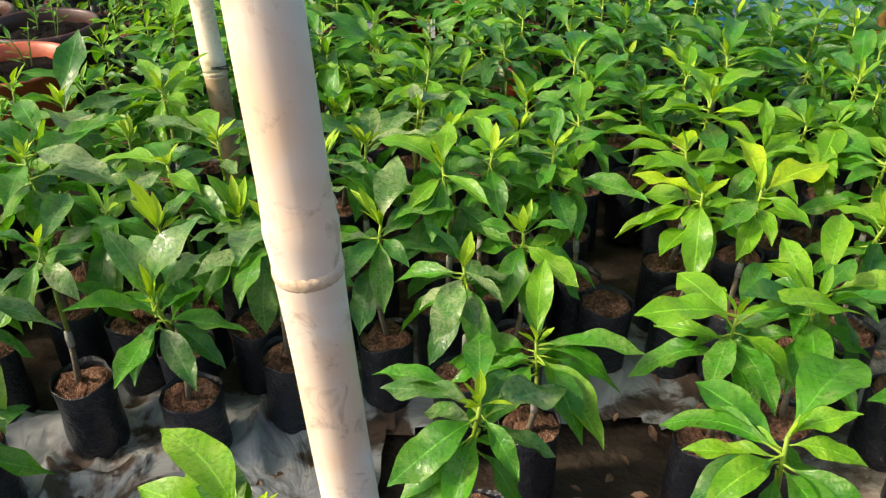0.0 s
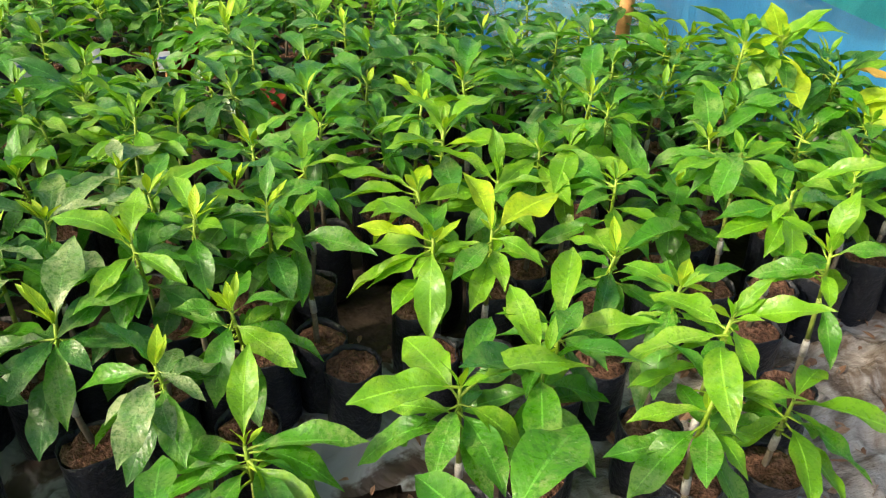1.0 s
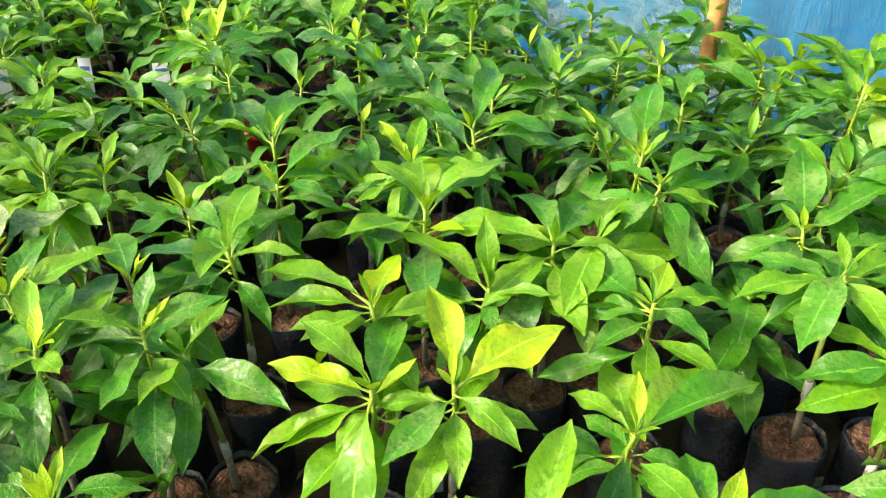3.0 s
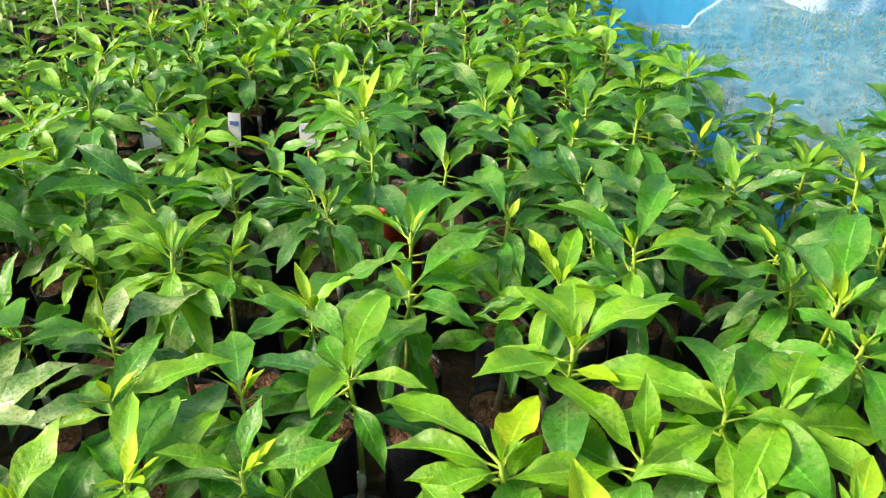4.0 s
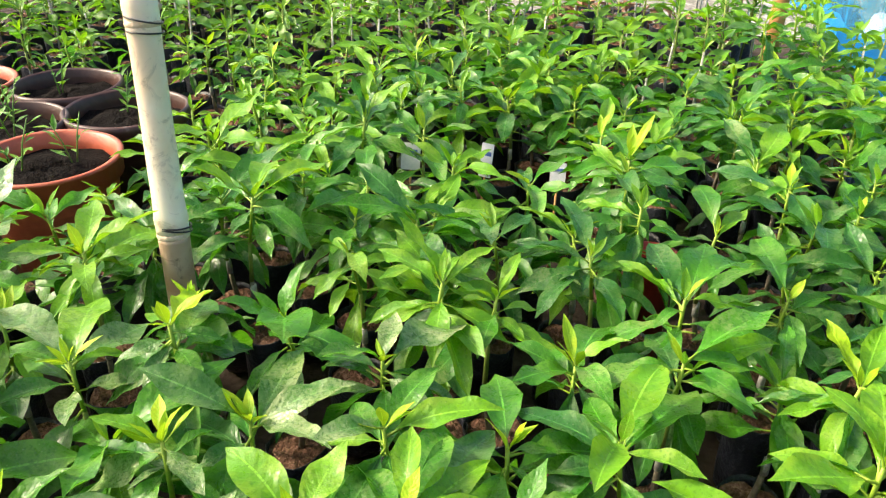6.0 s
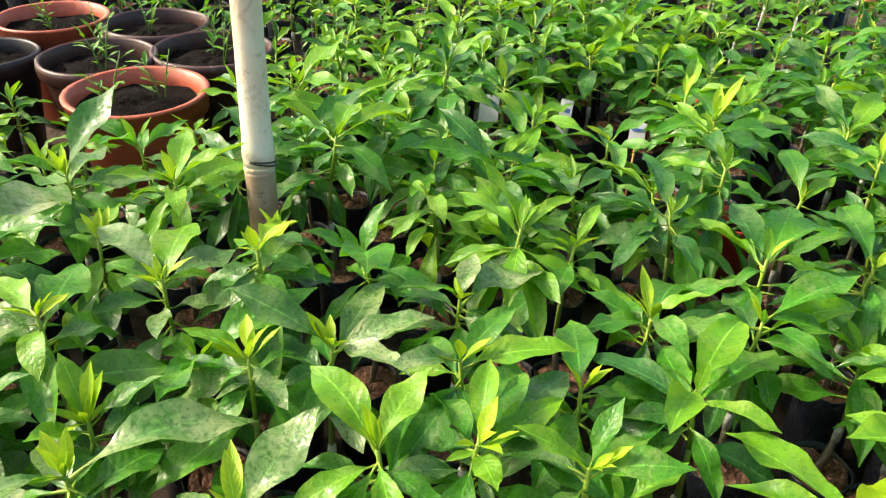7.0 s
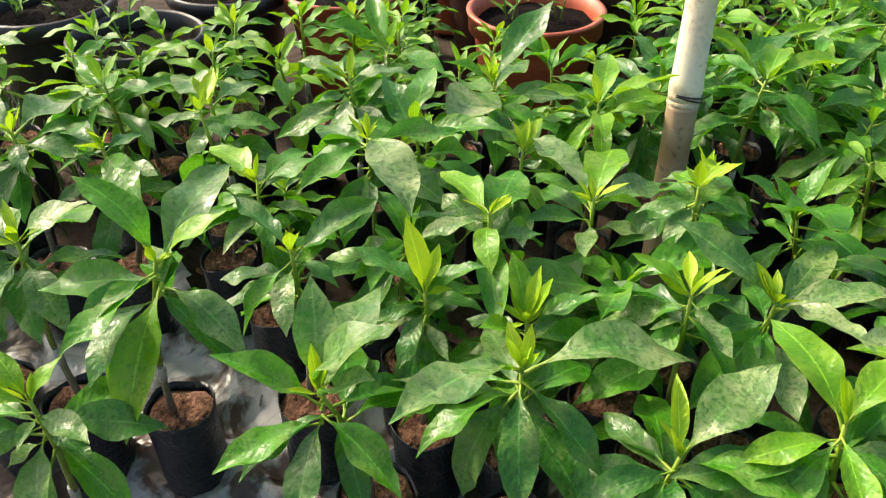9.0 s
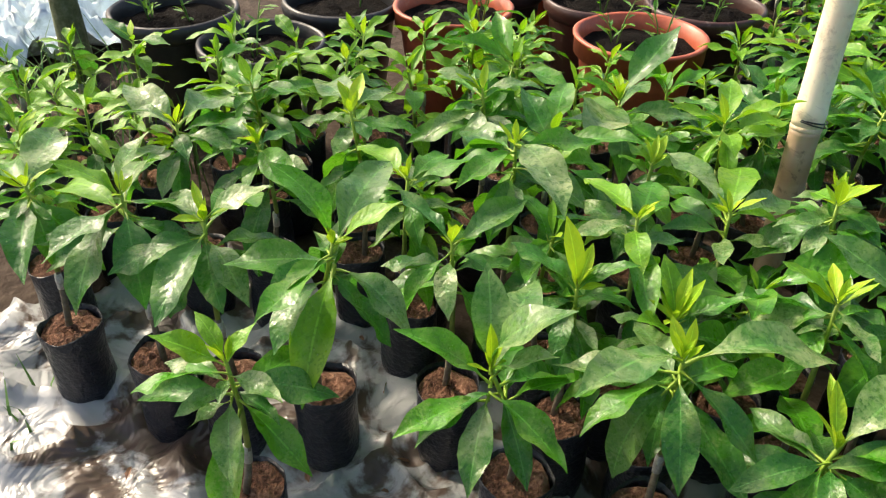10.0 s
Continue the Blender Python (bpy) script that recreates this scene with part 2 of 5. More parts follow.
def sheet_material(name, clean, dirt, edge0, edge1, roughness, pleats=0.0, patch=9.0):
    m, t, p, out = nodes_of(name)
    n1, n2 = noise_tex(t, patch, 5, 0.56, distort=1.0), noise_tex(t, 60.0, 4, 0.6)
    k = maths(t, "ADD", maths(t, "MULTIPLY", n1, 0.88), maths(t, "MULTIPLY", n2, 0.12))
    mid = tuple((a + b) / 2 for a, b in zip(clean, dirt))
    t.links.new(ramp(t, k, [(edge0, clean), ((edge0 + edge1) / 2, mid), (edge1, dirt)]), p.inputs["Base Color"])
    p.inputs["Roughness"].default_value = roughness
    relief = noise_tex(t, 6.5, 3, 0.55, distort=1.6)
    if pleats:
        tc = t.nodes.new("ShaderNodeTexCoord")
        mp = node(t, "ShaderNodeMapping", Rotation=(0, 0, radians(28)), Scale=(11.0, 30.0, 1.0))
        t.links.new(tc.outputs["Object"], mp.inputs["Vector"])
        fold = node(t, "ShaderNodeTexNoise", Scale=1.0, Detail=6.0, Roughness=0.7, Distortion=0.5)
        t.links.new(mp.outputs[0], fold.inputs["Vector"])
        k = maths(t, "ADD", maths(t, "MULTIPLY", k, 1 - pleats), maths(t, "MULTIPLY", fold.outputs["Fac"], pleats))
        t.links.new(ramp(t, k, [(edge0, clean), ((edge0 + edge1) / 2, mid), (edge1, dirt)]), p.inputs["Base Color"])
        relief = maths(t, "ADD", relief, fold.outputs["Fac"])
    bump(t, p, relief, 0.7, 0.03)
    return m


SHEET_PALE = sheet_material("pale_plastic_sheet", (0.33, 0.34, 0.35), (0.08, 0.055, 0.043), 0.48, 0.54, 0.32, 0.0, 5.0)
SHEET_GREY = sheet_material("grey_plastic_sheet", (0.52, 0.48, 0.44), (0.16, 0.118, 0.085), 0.43, 0.58, 0.25, 0.22)


def net_material(name, colour, cover, fine):
    """Woven net: open between its threads, with thicker and thinner patches."""
    m, t, p, out = nodes_of(name)
    t.links.new(mix(t, noise_tex(t, 3.0, 4), tuple(c * 0.8 for c in colour), colour), p.inputs["Base Color"])
    p.inputs["Roughness"].default_value = 0.6
    tl = node(t, "ShaderNodeBsdfTranslucent", Color=(*colour, 1))
    body = node(t, "ShaderNodeMixShader", Fac=0.5)
    t.links.new(p.outputs[0], body.inputs[1])
    t.links.new(tl.outputs[0], body.inputs[2])
    tc = t.nodes.new("ShaderNodeTexCoord")
    mp = node(t, "ShaderNodeMapping", Scale=(5.0, 5.0, 2.6))
    t.links.new(tc.outputs["Object"], mp.inputs["Vector"])
    fold = node(t, "ShaderNodeTexNoise", Scale=1.0, Detail=6.0, Roughness=0.65, Distortion=1.2)
    t.links.new(mp.outputs[0], fold.inputs["Vector"])
    bump(t, p, fold.outputs["Fac"], 0.45, 0.06)
    clear = node(t, "ShaderNodeBsdfTransparent")
    weave = maths(t, "ADD", maths(t, "MULTIPLY", noise_tex(t, 3.4, 6, 0.62, distort=0.8), 0.36), maths(t, "MULTIPLY", fold.outputs["Fac"], 0.16))
    thread = maths(t, "MULTIPLY", noise_tex(t, fine, 2, 0.5), 0.35)
    fac = maths(t, "ADD", maths(t, "ADD", weave, thread), cover - 0.4)
    ms = node(t, "ShaderNodeMixShader")
    t.links.new(fac, ms.inputs[0])
    t.links.new(clear.outputs[0], ms.inputs[1])
    t.links.new(body.outputs[0], ms.inputs[2])
    t.links.new(ms.outputs[0], out.inputs["Surface"])
    return m


SHEET_WHITE = sheet_material("bluish_white_sheet", (0.74, 0.84, 0.86), (0.42, 0.52, 0.50), 0.50, 0.66, 0.35)
LAWN = rough_surface("pale_dry_lawn", [(0.38, (0.05, 0.06, 0.03)), (0.5, (0.26, 0.26, 0.14)), (0.62, (0.60, 0.56, 0.42))], 9, 0.95, 0.8, 0.03)
YARD = rough_surface("pale_yard", [(0.34, (0.10, 0.09, 0.07)), (0.5, (0.26, 0.24, 0.20)), (0.68, (0.52, 0.50, 0.45))], 5, 0.95, 0.8, 0.03)
LITTER = rough_surface("dry_leaf_brown", [(0.3, (0.12, 0.055, 0.03)), (0.5, (0.26, 0.14, 0.08)), (0.72, (0.42, 0.28, 0.18))], 12, 0.8, 0.3)
NODE_DARK = rough_surface("dark_wood", [(0.3, (0.035, 0.026, 0.02)), (0.7, (0.12, 0.09, 0.065))], 12, 0.85, 0.5)
MOSSY = rough_surface("mossy_bark", [(0.3, (0.05, 0.07, 0.025)), (0.5, (0.12, 0.14, 0.06)), (0.72, (0.24, 0.25, 0.16))], 9, 0.9, 0.7)
BLUE_INK = rough_surface("blue_print", [(0.3, (0.05, 0.10, 0.35)), (0.7, (0.10, 0.18, 0.50))], 20, 0.5, 0.1)
NET_BLUE = net_material("blue_net", (0.03, 0.50, 0.98), 0.37, 300)
NET_THICK = net_material("close_blue_net", (0.06, 0.47, 0.90), 0.82, 300)
NET_DENSE = net_material("doubled_blue_net", (0.05, 0.46, 0.92), 0.76, 300)
NET_GATHERED = net_material("folded_blue_net", (0.04, 0.22, 0.42), 1.1, 300)
NET_GREEN = net_material("teal_green_net", (0.05, 0.50, 0.42), 0.8, 300)


# ---- mesh helpers ----
def finish(bm, name, materials, smooth=True):
    me = bpy.data.meshes.new(name)
    bmesh.ops.recalc_face_normals(bm, faces=bm.faces)
    bm.to_mesh(me)
    bm.free()
    for m in materials:
        me.materials.append(m)
    if smooth:
        me.shade_smooth()
    return me


def hang(name, mesh, parent, m=None, label=""):
    ob = new(name, mesh)
    ob.parent = parent
    if m is not None:
        ob.matrix_basis = m
    if label:
        ob["label"] = label
    return ob


def tube(bm, points, radii, sides=8, material=0, cap=True):
    """A tube along points."""
    rings = []
    for i, (p, r) in enumerate(zip(points, radii)):
        a, b = points[max(0, i - 1)], points[min(len(points) - 1, i + 1)]
        q = (Vector(b) - Vector(a)).to_track_quat("Z", "Y")
        rings.append([bm.verts.new(Vector(p) + q @ Vector((r * math.cos(2 * math.pi * k / sides), r * math.sin(2 * math.pi * k / sides), 0))) for k in range(sides)])
    for lo, hi in zip(rings, rings[1:]):
        for k in range(sides):
            f = bm.faces.new((lo[k], lo[(k + 1) % sides], hi[(k + 1) % sides], hi[k]))
            f.material_index = material
    if cap:
        for ring in (rings[0][::-1], rings[-1]):
            bm.faces.new(ring).material_index = material


def lathe(bm, profile, sides=32, wobble=0.0, rng=None, material=0):
    """A turned shape from (radius, height) pairs; wobble makes it uneven."""
    rings = []
    ph = [rng.uniform(0, 6.28) for _ in range(3)] if rng else [0, 0, 0]
    for r, z in profile:
        ring = []
        for k in range(sides):
            a = 2 * math.pi * k / sides
            w = 1 + wobble * (math.sin(2 * a + ph[0] + 9 * z) + 0.6 * math.sin(5 * a + ph[1] + 30 * z) + 0.4 * math.sin(9 * a + ph[2] - 40 * z))
            ring.append(bm.verts.new((r * w * math.cos(a), r * w * math.sin(a), z + (wobble * 0.12 * math.sin(3 * a + ph[2]) if z > 0.02 else 0))))
        rings.append(ring)
    for lo, hi in zip(rings, rings[1:]):
        for k in range(sides):
            bm.faces.new((lo[k], lo[(k + 1) % sides], hi[(k + 1) % sides], hi[k])).material_index = material
    return rings


# ---- leaves: blade and stalk along +y from the stem to the tip, one unit long ----
def leaf_mesh(name, rng, width, arch, fold, wave, steps=14, curl=0.0):
    bm = bmesh.new()
    uv = bm.loops.layers.uv.new("UVMap")
    ph = rng.uniform(0, 6.28)
    stalk = 0.09
    rows = []
    for i in range(steps + 1):
        s = i / steps
        w = width * 1.10 * math.sin(math.pi * s ** 1.02) ** 0.89 * min(1.0, 0.55 + 1.8 * s) * (1 - 0.35 * max(0.0, s - 0.8) / 0.2) if 0 < s < 1 else 0.005
        w *= rng.uniform(0.97, 1.03)
        y = stalk + (1 - stalk) * s
        row = []
        for j in range(5):
            u = (j - 2) / 2
            ripple = 1.8 * wave * (math.sin(ph + 8 * s + (1.7 if u > 0 else 0)) + 0.45 * math.sin(2 * ph + 17 * s - u)) * abs(u) * min(1, 6 * s * (1 - s))
            z = arch * 3.4 * y * (1 - y) * 0.25 * (1.2 - 0.4 * y) + fold * abs(u) ** 1.4 * w + ripple
            row.append(bm.verts.new((u * w * (1 - 0.2 * fold) + curl * s * (1 - s), y, z)))
        rows.append((s, row))
    for (s0, a), (s1, b) in zip(rows, rows[1:]):
        for j in range(4):
            f = bm.faces.new((a[j], a[j + 1], b[j + 1], b[j]))
            for loop, (s, jj) in zip(f.loops, ((s0, j), (s0, j + 1), (s1, j + 1), (s1, j))):
                loop[uv].uv = (s, jj / 4)
    rise = [arch * 3.4 * y * (1 - y) * 0.25 * (1.2 - 0.4 * y) for y in (0.0, 0.06, 0.16)]
    tube(bm, [(0, 0, rise[0] - 0.006), (0, 0.06, rise[1] - 0.005), (0, 0.16, rise[2] - 0.004)], [0.016, 0.013, 0.007], 5, 1, False)
    me = bpy.data.meshes.new(name)
    bm.to_mesh(me)
    bm.free()
    me.materials.append(LEAF["mid"])
    me.materials.append(PETIOLE)
    me.shade_smooth()
    return me


lr = random.Random(5)
BLADES = [leaf_mesh("leaf_blade", lr, w, a, f, v, curl=c) for w, a, f, v, c in (
    (0.150, 0.28, 0.30, 0.018, 0.05), (0.140, 0.45, 0.38, 0.020, -0.06), (0.160, 0.15, 0.25, 0.024, 0.04),
    (0.145, 0.60, 0.25, 0.022, -0.03), (0.130, 0.35, 0.55, 0.016, 0.07), (0.165, 0.40, 0.20, 0.028, 0.0),
    (0.150, 0.75, 0.22, 0.018, 0.08), (0.138, 0.20, 0.45, 0.026, -0.08))]
YOUNG = [leaf_mesh("young_leaf_blade", lr, w, a, f, v, 7) for w, a, f, v in ((0.125, -0.10, 0.35, 0.008), (0.105, 0.15, 0.5, 0.008), (0.135, 0.25, 0.25, 0.008))]


def set_leaf(parent, tint, base, yaw, pitch, length, young=False, twist=0.0, blade=None, rng=random, slim=1.0):
    """A leaf from base, turned to yaw (degrees from +y, anticlockwise), raised by pitch, of that length."""
    mesh = blade if blade else rng.choice(YOUNG if young else BLADES)
    ob = hang("leaf", mesh, parent)
    ob.material_slots[0].link = "OBJECT"
    ob.material_slots[0].material = LEAF[tint]
    turn = Matrix.Rotation(radians(yaw), 4, "Z") @ Matrix.Rotation(radians(pitch), 4, "X") @ Matrix.Rotation(radians(twist), 4, "Y")
    ob.matrix_basis = Matrix.Translation(base) @ turn @ Matrix.Diagonal((slim * length * rng.uniform(0.98, 1.22), length, length, 1.0))
    return ob


# ---- seedlings in bags ----
def bag_mesh(seed, r=0.05, h=0.17):
    rng = random.Random(seed)
    bm = bmesh.new()
    lathe(bm, [(0.0005, 0.0), (r * 0.86, 0.0), (r * 0.98, 0.012), (r * 1.02, h * 0.3), (r * 0.98, h * 0.6), (r * 1.0, h * 0.86), (r * 1.03, h), (r * 1.01, h + 0.002), (r * 0.985, h - 0.012), (r * 0.96, h - 0.035)], 24, 0.034, rng)
    return finish(bm, "bag", [BAG])


def soil_mesh(seed, r=0.05, h=0.163):
    rng = random.Random(seed)
    bm = bmesh.new()
    rings = []
    for q in range(5):
        rr = r * 0.96 * (q + 1) / 5
        rings.append([bm.verts.new((rr * math.cos(2 * math.pi * k / 14), rr * math.sin(2 * math.pi * k / 14), h + rng.uniform(-0.009, 0.008) - 0.004 * (q == 4))) for k in range(14)])
    c = bm.verts.new((0, 0, h + 0.004))
    for k in range(14):
        bm.faces.new((c, rings[0][k], rings[0][(k + 1) % 14]))
        for a, b in zip(rings, rings[1:]):
            bm.faces.new((a[k], b[k], b[(k + 1) % 14], a[(k + 1) % 14]))
    return finish(bm, "soil", [SOIL])


BAGS, SOILS = [bag_mesh(i) for i in range(6)], [soil_mesh(i) for i in range(4)]
SOIL_TOP = 0.163


def seedling(x, y, top, lean=(0, 0), leaves=None, tint="mid", count=9, size=0.15, buds=3, under=9, seed=0, group="bagged seedlings", label="", bag=1.0, pale=False, broad=1.0):
    """A grafted seedling in a black bag. top: height of its crown; lean: crown's shift from the bag; leaves: (yaw, pitch, length) each, or count at random."""
    rng = random.Random(seed * 7919 + int(x * 1000) * 31 + int(y * 1000))
    ob = new("seedling")
    ob.matrix_world = pose(x, y, 0, 0, 0, 0)
    tagged(ob, label or {"deep": "dark green glossy avocado seedling in black polythene bag", "mid": "green avocado seedling in black polythene bag",
                         "lime": "bright lime green avocado seedling in black polythene bag", "yellow": "yellowing seedling in black polythene bag"}[tint], "seedling", group)
    turn = rng.uniform(0, 360)
    bo = hang("bag", rng.choice(BAGS), ob, pose(0, 0, 0, 0, 0, turn), "black polythene bag")
    so = hang("soil", rng.choice(SOILS), ob, pose(0, 0, 0, 0, 0, turn))
    bo.scale = so.scale = (bag, bag, 1.0)
    cx, cy = lean
    foot, crown = Vector((rng.uniform(-0.012, 0.012), rng.uniform(-0.012, 0.012), SOIL_TOP - 0.01)), Vector((cx, cy, top))
    sway = Vector((rng.uniform(-0.015, 0.015), rng.uniform(-0.015, 0.015), 0))
    pts = [foot.lerp(crown, s) + sway * math.sin(math.pi * s) for s in (0, 0.2, 0.42, 0.7, 1.0)]
    bm = bmesh.new()
    tube(bm, pts[:3], [0.0058, 0.0052, 0.0044], 7, 1)
    tube(bm, pts[2:4], [0.0044, 0.0037], 7, 0)
    tube(bm, pts[3:], [0.0035, 0.0026], 7, 3)
    for q in (0.30,):
        p = foot.lerp(crown, q) + sway * math.sin(math.pi * q)
        d = (crown - foot).normalized()
        tube(bm, [p, p + d * 0.018, p + d * 0.03], [0.0062, 0.0064, 0.0056], 7, 2)
    hang("stem", finish(bm, "stem", [TAPE if pale else STEM, TAPE if pale else WOODY, TAPE, PETIOLE]), ob)

    def along(s):
        s = max(0.0, min(1.0, s))
        return foot.lerp(crown, s) + sway * math.sin(math.pi * s)

    if leaves is None:
        start = rng.uniform(0, 360)
        fresh = y > 2.0 and rng.random() < 0.5
        for i in range(count):
            high = i < count * 0.55
            set_leaf(ob, "lime" if fresh and i < 5 else "deep" if fresh and rng.random() < 0.6 else tint if rng.random() < 0.75 else rng.choice(("mid", "lime", "deep") if y < 1.9 else ("mid", "deep", "deep")), along(0.985 - 0.035 * i), start + i * 137.5 + rng.uniform(-20, 20),
                     rng.uniform(0, 30) if i < 4 else rng.uniform(-16, 12) if high else rng.uniform(-40, -8), size * rng.uniform(0.75, 1.15), twist=rng.uniform(-20, 20), rng=rng, slim=0.92 if y < 1.6 else 0.76)
        for i in range(buds):
            set_leaf(ob, "bud" if rng.random() < 0.2 else "lime", along(0.99), rng.uniform(0, 360), rng.uniform(30, 72), rng.uniform(0.040, 0.070), True, rng.uniform(-30, 30), rng=rng)
    else:
        step = 0
        grown = [leaf for leaf in leaves if leaf[2] > 0.07 and not (len(leaf) > 3 and leaf[3] == "bud")]
        reach = sum(leaf[2] for leaf in grown) / max(1, len(grown))
        yaws = sorted(leaf[0] % 360 for leaf in grown) or [0.0]
        leaves = list(leaves)
        while len(yaws) < 8:
            gap, i = max(((yaws[(i + 1) % len(yaws)] - yaws[i]) % 360 or 360, i) for i in range(len(yaws)))
            yaws = sorted(yaws + [(yaws[i] + gap * rng.uniform(0.42, 0.58)) % 360])
            leaves.append((max(yaws, key=lambda a: min(abs((a - leaf[0] + 180) % 360 - 180) for leaf in leaves)), rng.uniform(-28, 0), reach * rng.uniform(0.75, 1.0)))
        for leaf in leaves:
            shade = leaf[3] if len(leaf) > 3 else tint
            young = shade == "bud"
            if y > 1.9 and shade in ("lime", "mid") and rng.random() < 0.45:
                shade = "mid" if shade == "lime" else "deep"
            if x > 0.1 and y < 1.5 and shade in ("deep", "mid") and (shade == "deep" or rng.random() < 0.4):
                shade = "mid" if shade == "deep" else "lime"
            if x < 0.1 and y < 1.6 and shade in ("deep", "mid") and rng.random() < 0.5:
                shade = "dusty"
            set_leaf(ob, shade, crown - Vector((0, 0, 0 if young else 0.007 * step)), leaf[0], leaf[1], leaf[2], young or leaf[2] < 0.06 or (shade == "yellow" and leaf[2] < 0.10), rng.uniform(-14, 14), rng=rng, slim=broad * (1.0 if y < 1.6 else 0.84))
            step += 0 if young else 1
        for i in range(rng.choice((4, 5, 6) if x < 0.2 and y < 1.7 else (2, 3, 3, 5))):
            set_leaf(ob, "bud" if x < 0.2 and y < 1.7 or rng.random() < 0.35 else "lime", along(0.99), rng.uniform(0, 360), rng.uniform(28, 75), rng.uniform(0.030, 0.062), True, rng.uniform(-30, 30), rng=rng)
    for i in range(7 if -0.2 < x < 0.25 and y < 1.3 else min(under, 6 if x < -0.2 else 4) if y < 1.45 else min(under, 6)):
        set_leaf(ob, "deep" if rng.random() < (0.15 if x > 0.1 and y < 1.5 else 0.45) else tint if tint == "lime" and y < 1.9 else "mid", along(rng.uniform(0.70 if under < 9 else 0.55, 0.97)), i * 137.5 + rng.uniform(0, 90), rng.uniform(-52, -4), rng.uniform(0.115, 0.165), twist=rng.uniform(-25, 25), rng=rng, slim=broad * (0.95 if y < 1.6 else 0.78))
    return ob


# ---- ground ----
def ground_height(x, y):
    return 0.012 * (noise.noise((x * 1.3, y * 1.3, 2.0)) + 0.5 * noise.noise((x * 4, y * 4, 7.0)))


def ground_sheet():
    """One sheet: fine under the seedlings, coarser outwards to the horizon."""
    bm = bmesh.new()
    steps = [-900, -300, -90, -30, -12, -7] + [-4.5 + 0.15 * i for i in range(61)] + [7, 12, 30, 90, 300, 900]
    grid = [[bm.verts.new((x, y + 1.5, ground_height(x, y) - 0.012 if abs(x) < 6 and abs(y) < 6 else -0.012)) for x in steps] for y in steps]
    for a, b in zip(grid, grid[1:]):
        for i in range(len(steps) - 1):
            bm.faces.new((a[i], a[i + 1], b[i + 1], b[i]))
    return tagged(new("ground", finish(bm, "ground", [GROUND])), "trodden brown earth of the nursery with dry patches", "ground", kind="structure")


ground_sheet()


def plastic_sheet(name, x0, y0, x1, y1, material, seed, label, ragged=0.05, rise=0.020, step=0.016):
    """A crumpled sheet that lies on the ground, with a ragged edge."""
    bm = bmesh.new()
    nx, ny = int((x1 - x0) / step), int((y1 - y0) / step)
    grid = []
    for j in range(ny + 1):
        row = []
        for i in range(nx + 1):
            x, y = x0 + i * step, y0 + j * step
            bx, by = x + 0.03 * noise.noise((x * 6, y * 6, seed + 30)), y + 0.03 * noise.noise((x * 6, y * 6, seed + 40))
            crease = (1 - abs(noise.noise((bx * 6, by * 6, seed)))) ** 6 + 0.6 * (1 - abs(noise.noise((bx * 15, by * 11, seed + 5)))) ** 5
            z = 0.012 + rise * (crease + 0.7 * abs(noise.noise((bx * 4, by * 4, seed + 12))) + 0.12 * noise.noise((x * 30, y * 30, seed + 2)))
            row.append(bm.verts.new((x + 0.01 * noise.noise((x * 9, y * 9, seed + 3)), y + 0.01 * noise.noise((x * 9, y * 9, seed + 9)), z + ground_height(x, y - 1.5) - 0.008)))
        grid.append(row)
    for j in range(ny):
        for i in range(nx):
            x, y = x0 + (i + 0.5) * step, y0 + (j + 0.5) * step
            edge = min(x - x0, x1 - x, y - y0, y1 - y)
            if edge > ragged * (1 + noise.noise((x * 5, y * 5, seed + 20))):
                bm.faces.new((grid[j][i], grid[j][i + 1], grid[j + 1][i + 1], grid[j + 1][i]))
    loose = [v for v in bm.verts if not v.link_faces]
    bmesh.ops.delete(bm, geom=loose, context="VERTS")
    return tagged(new(name, finish(bm, name, [material])), label, "plastic sheet")


plastic_sheet("ground_sheet", -1.45, 0.25, -0.05, 1.16, SHEET_PALE, 3.0, "dirty pale plastic sheet spread under the bags", 0.05, 0.034)
plastic_sheet("ground_sheet", -0.75, 0.98, 0.62, 1.50, SHEET_PALE, 21.0, "torn pale plastic sheet under the bags", 0.09)
plastic_sheet("ground_sheet", 0.55, 0.45, 1.95, 1.42, SHEET_GREY, 8.0, "crumpled grey plastic sheet with mud on it", 0.05, 0.028)


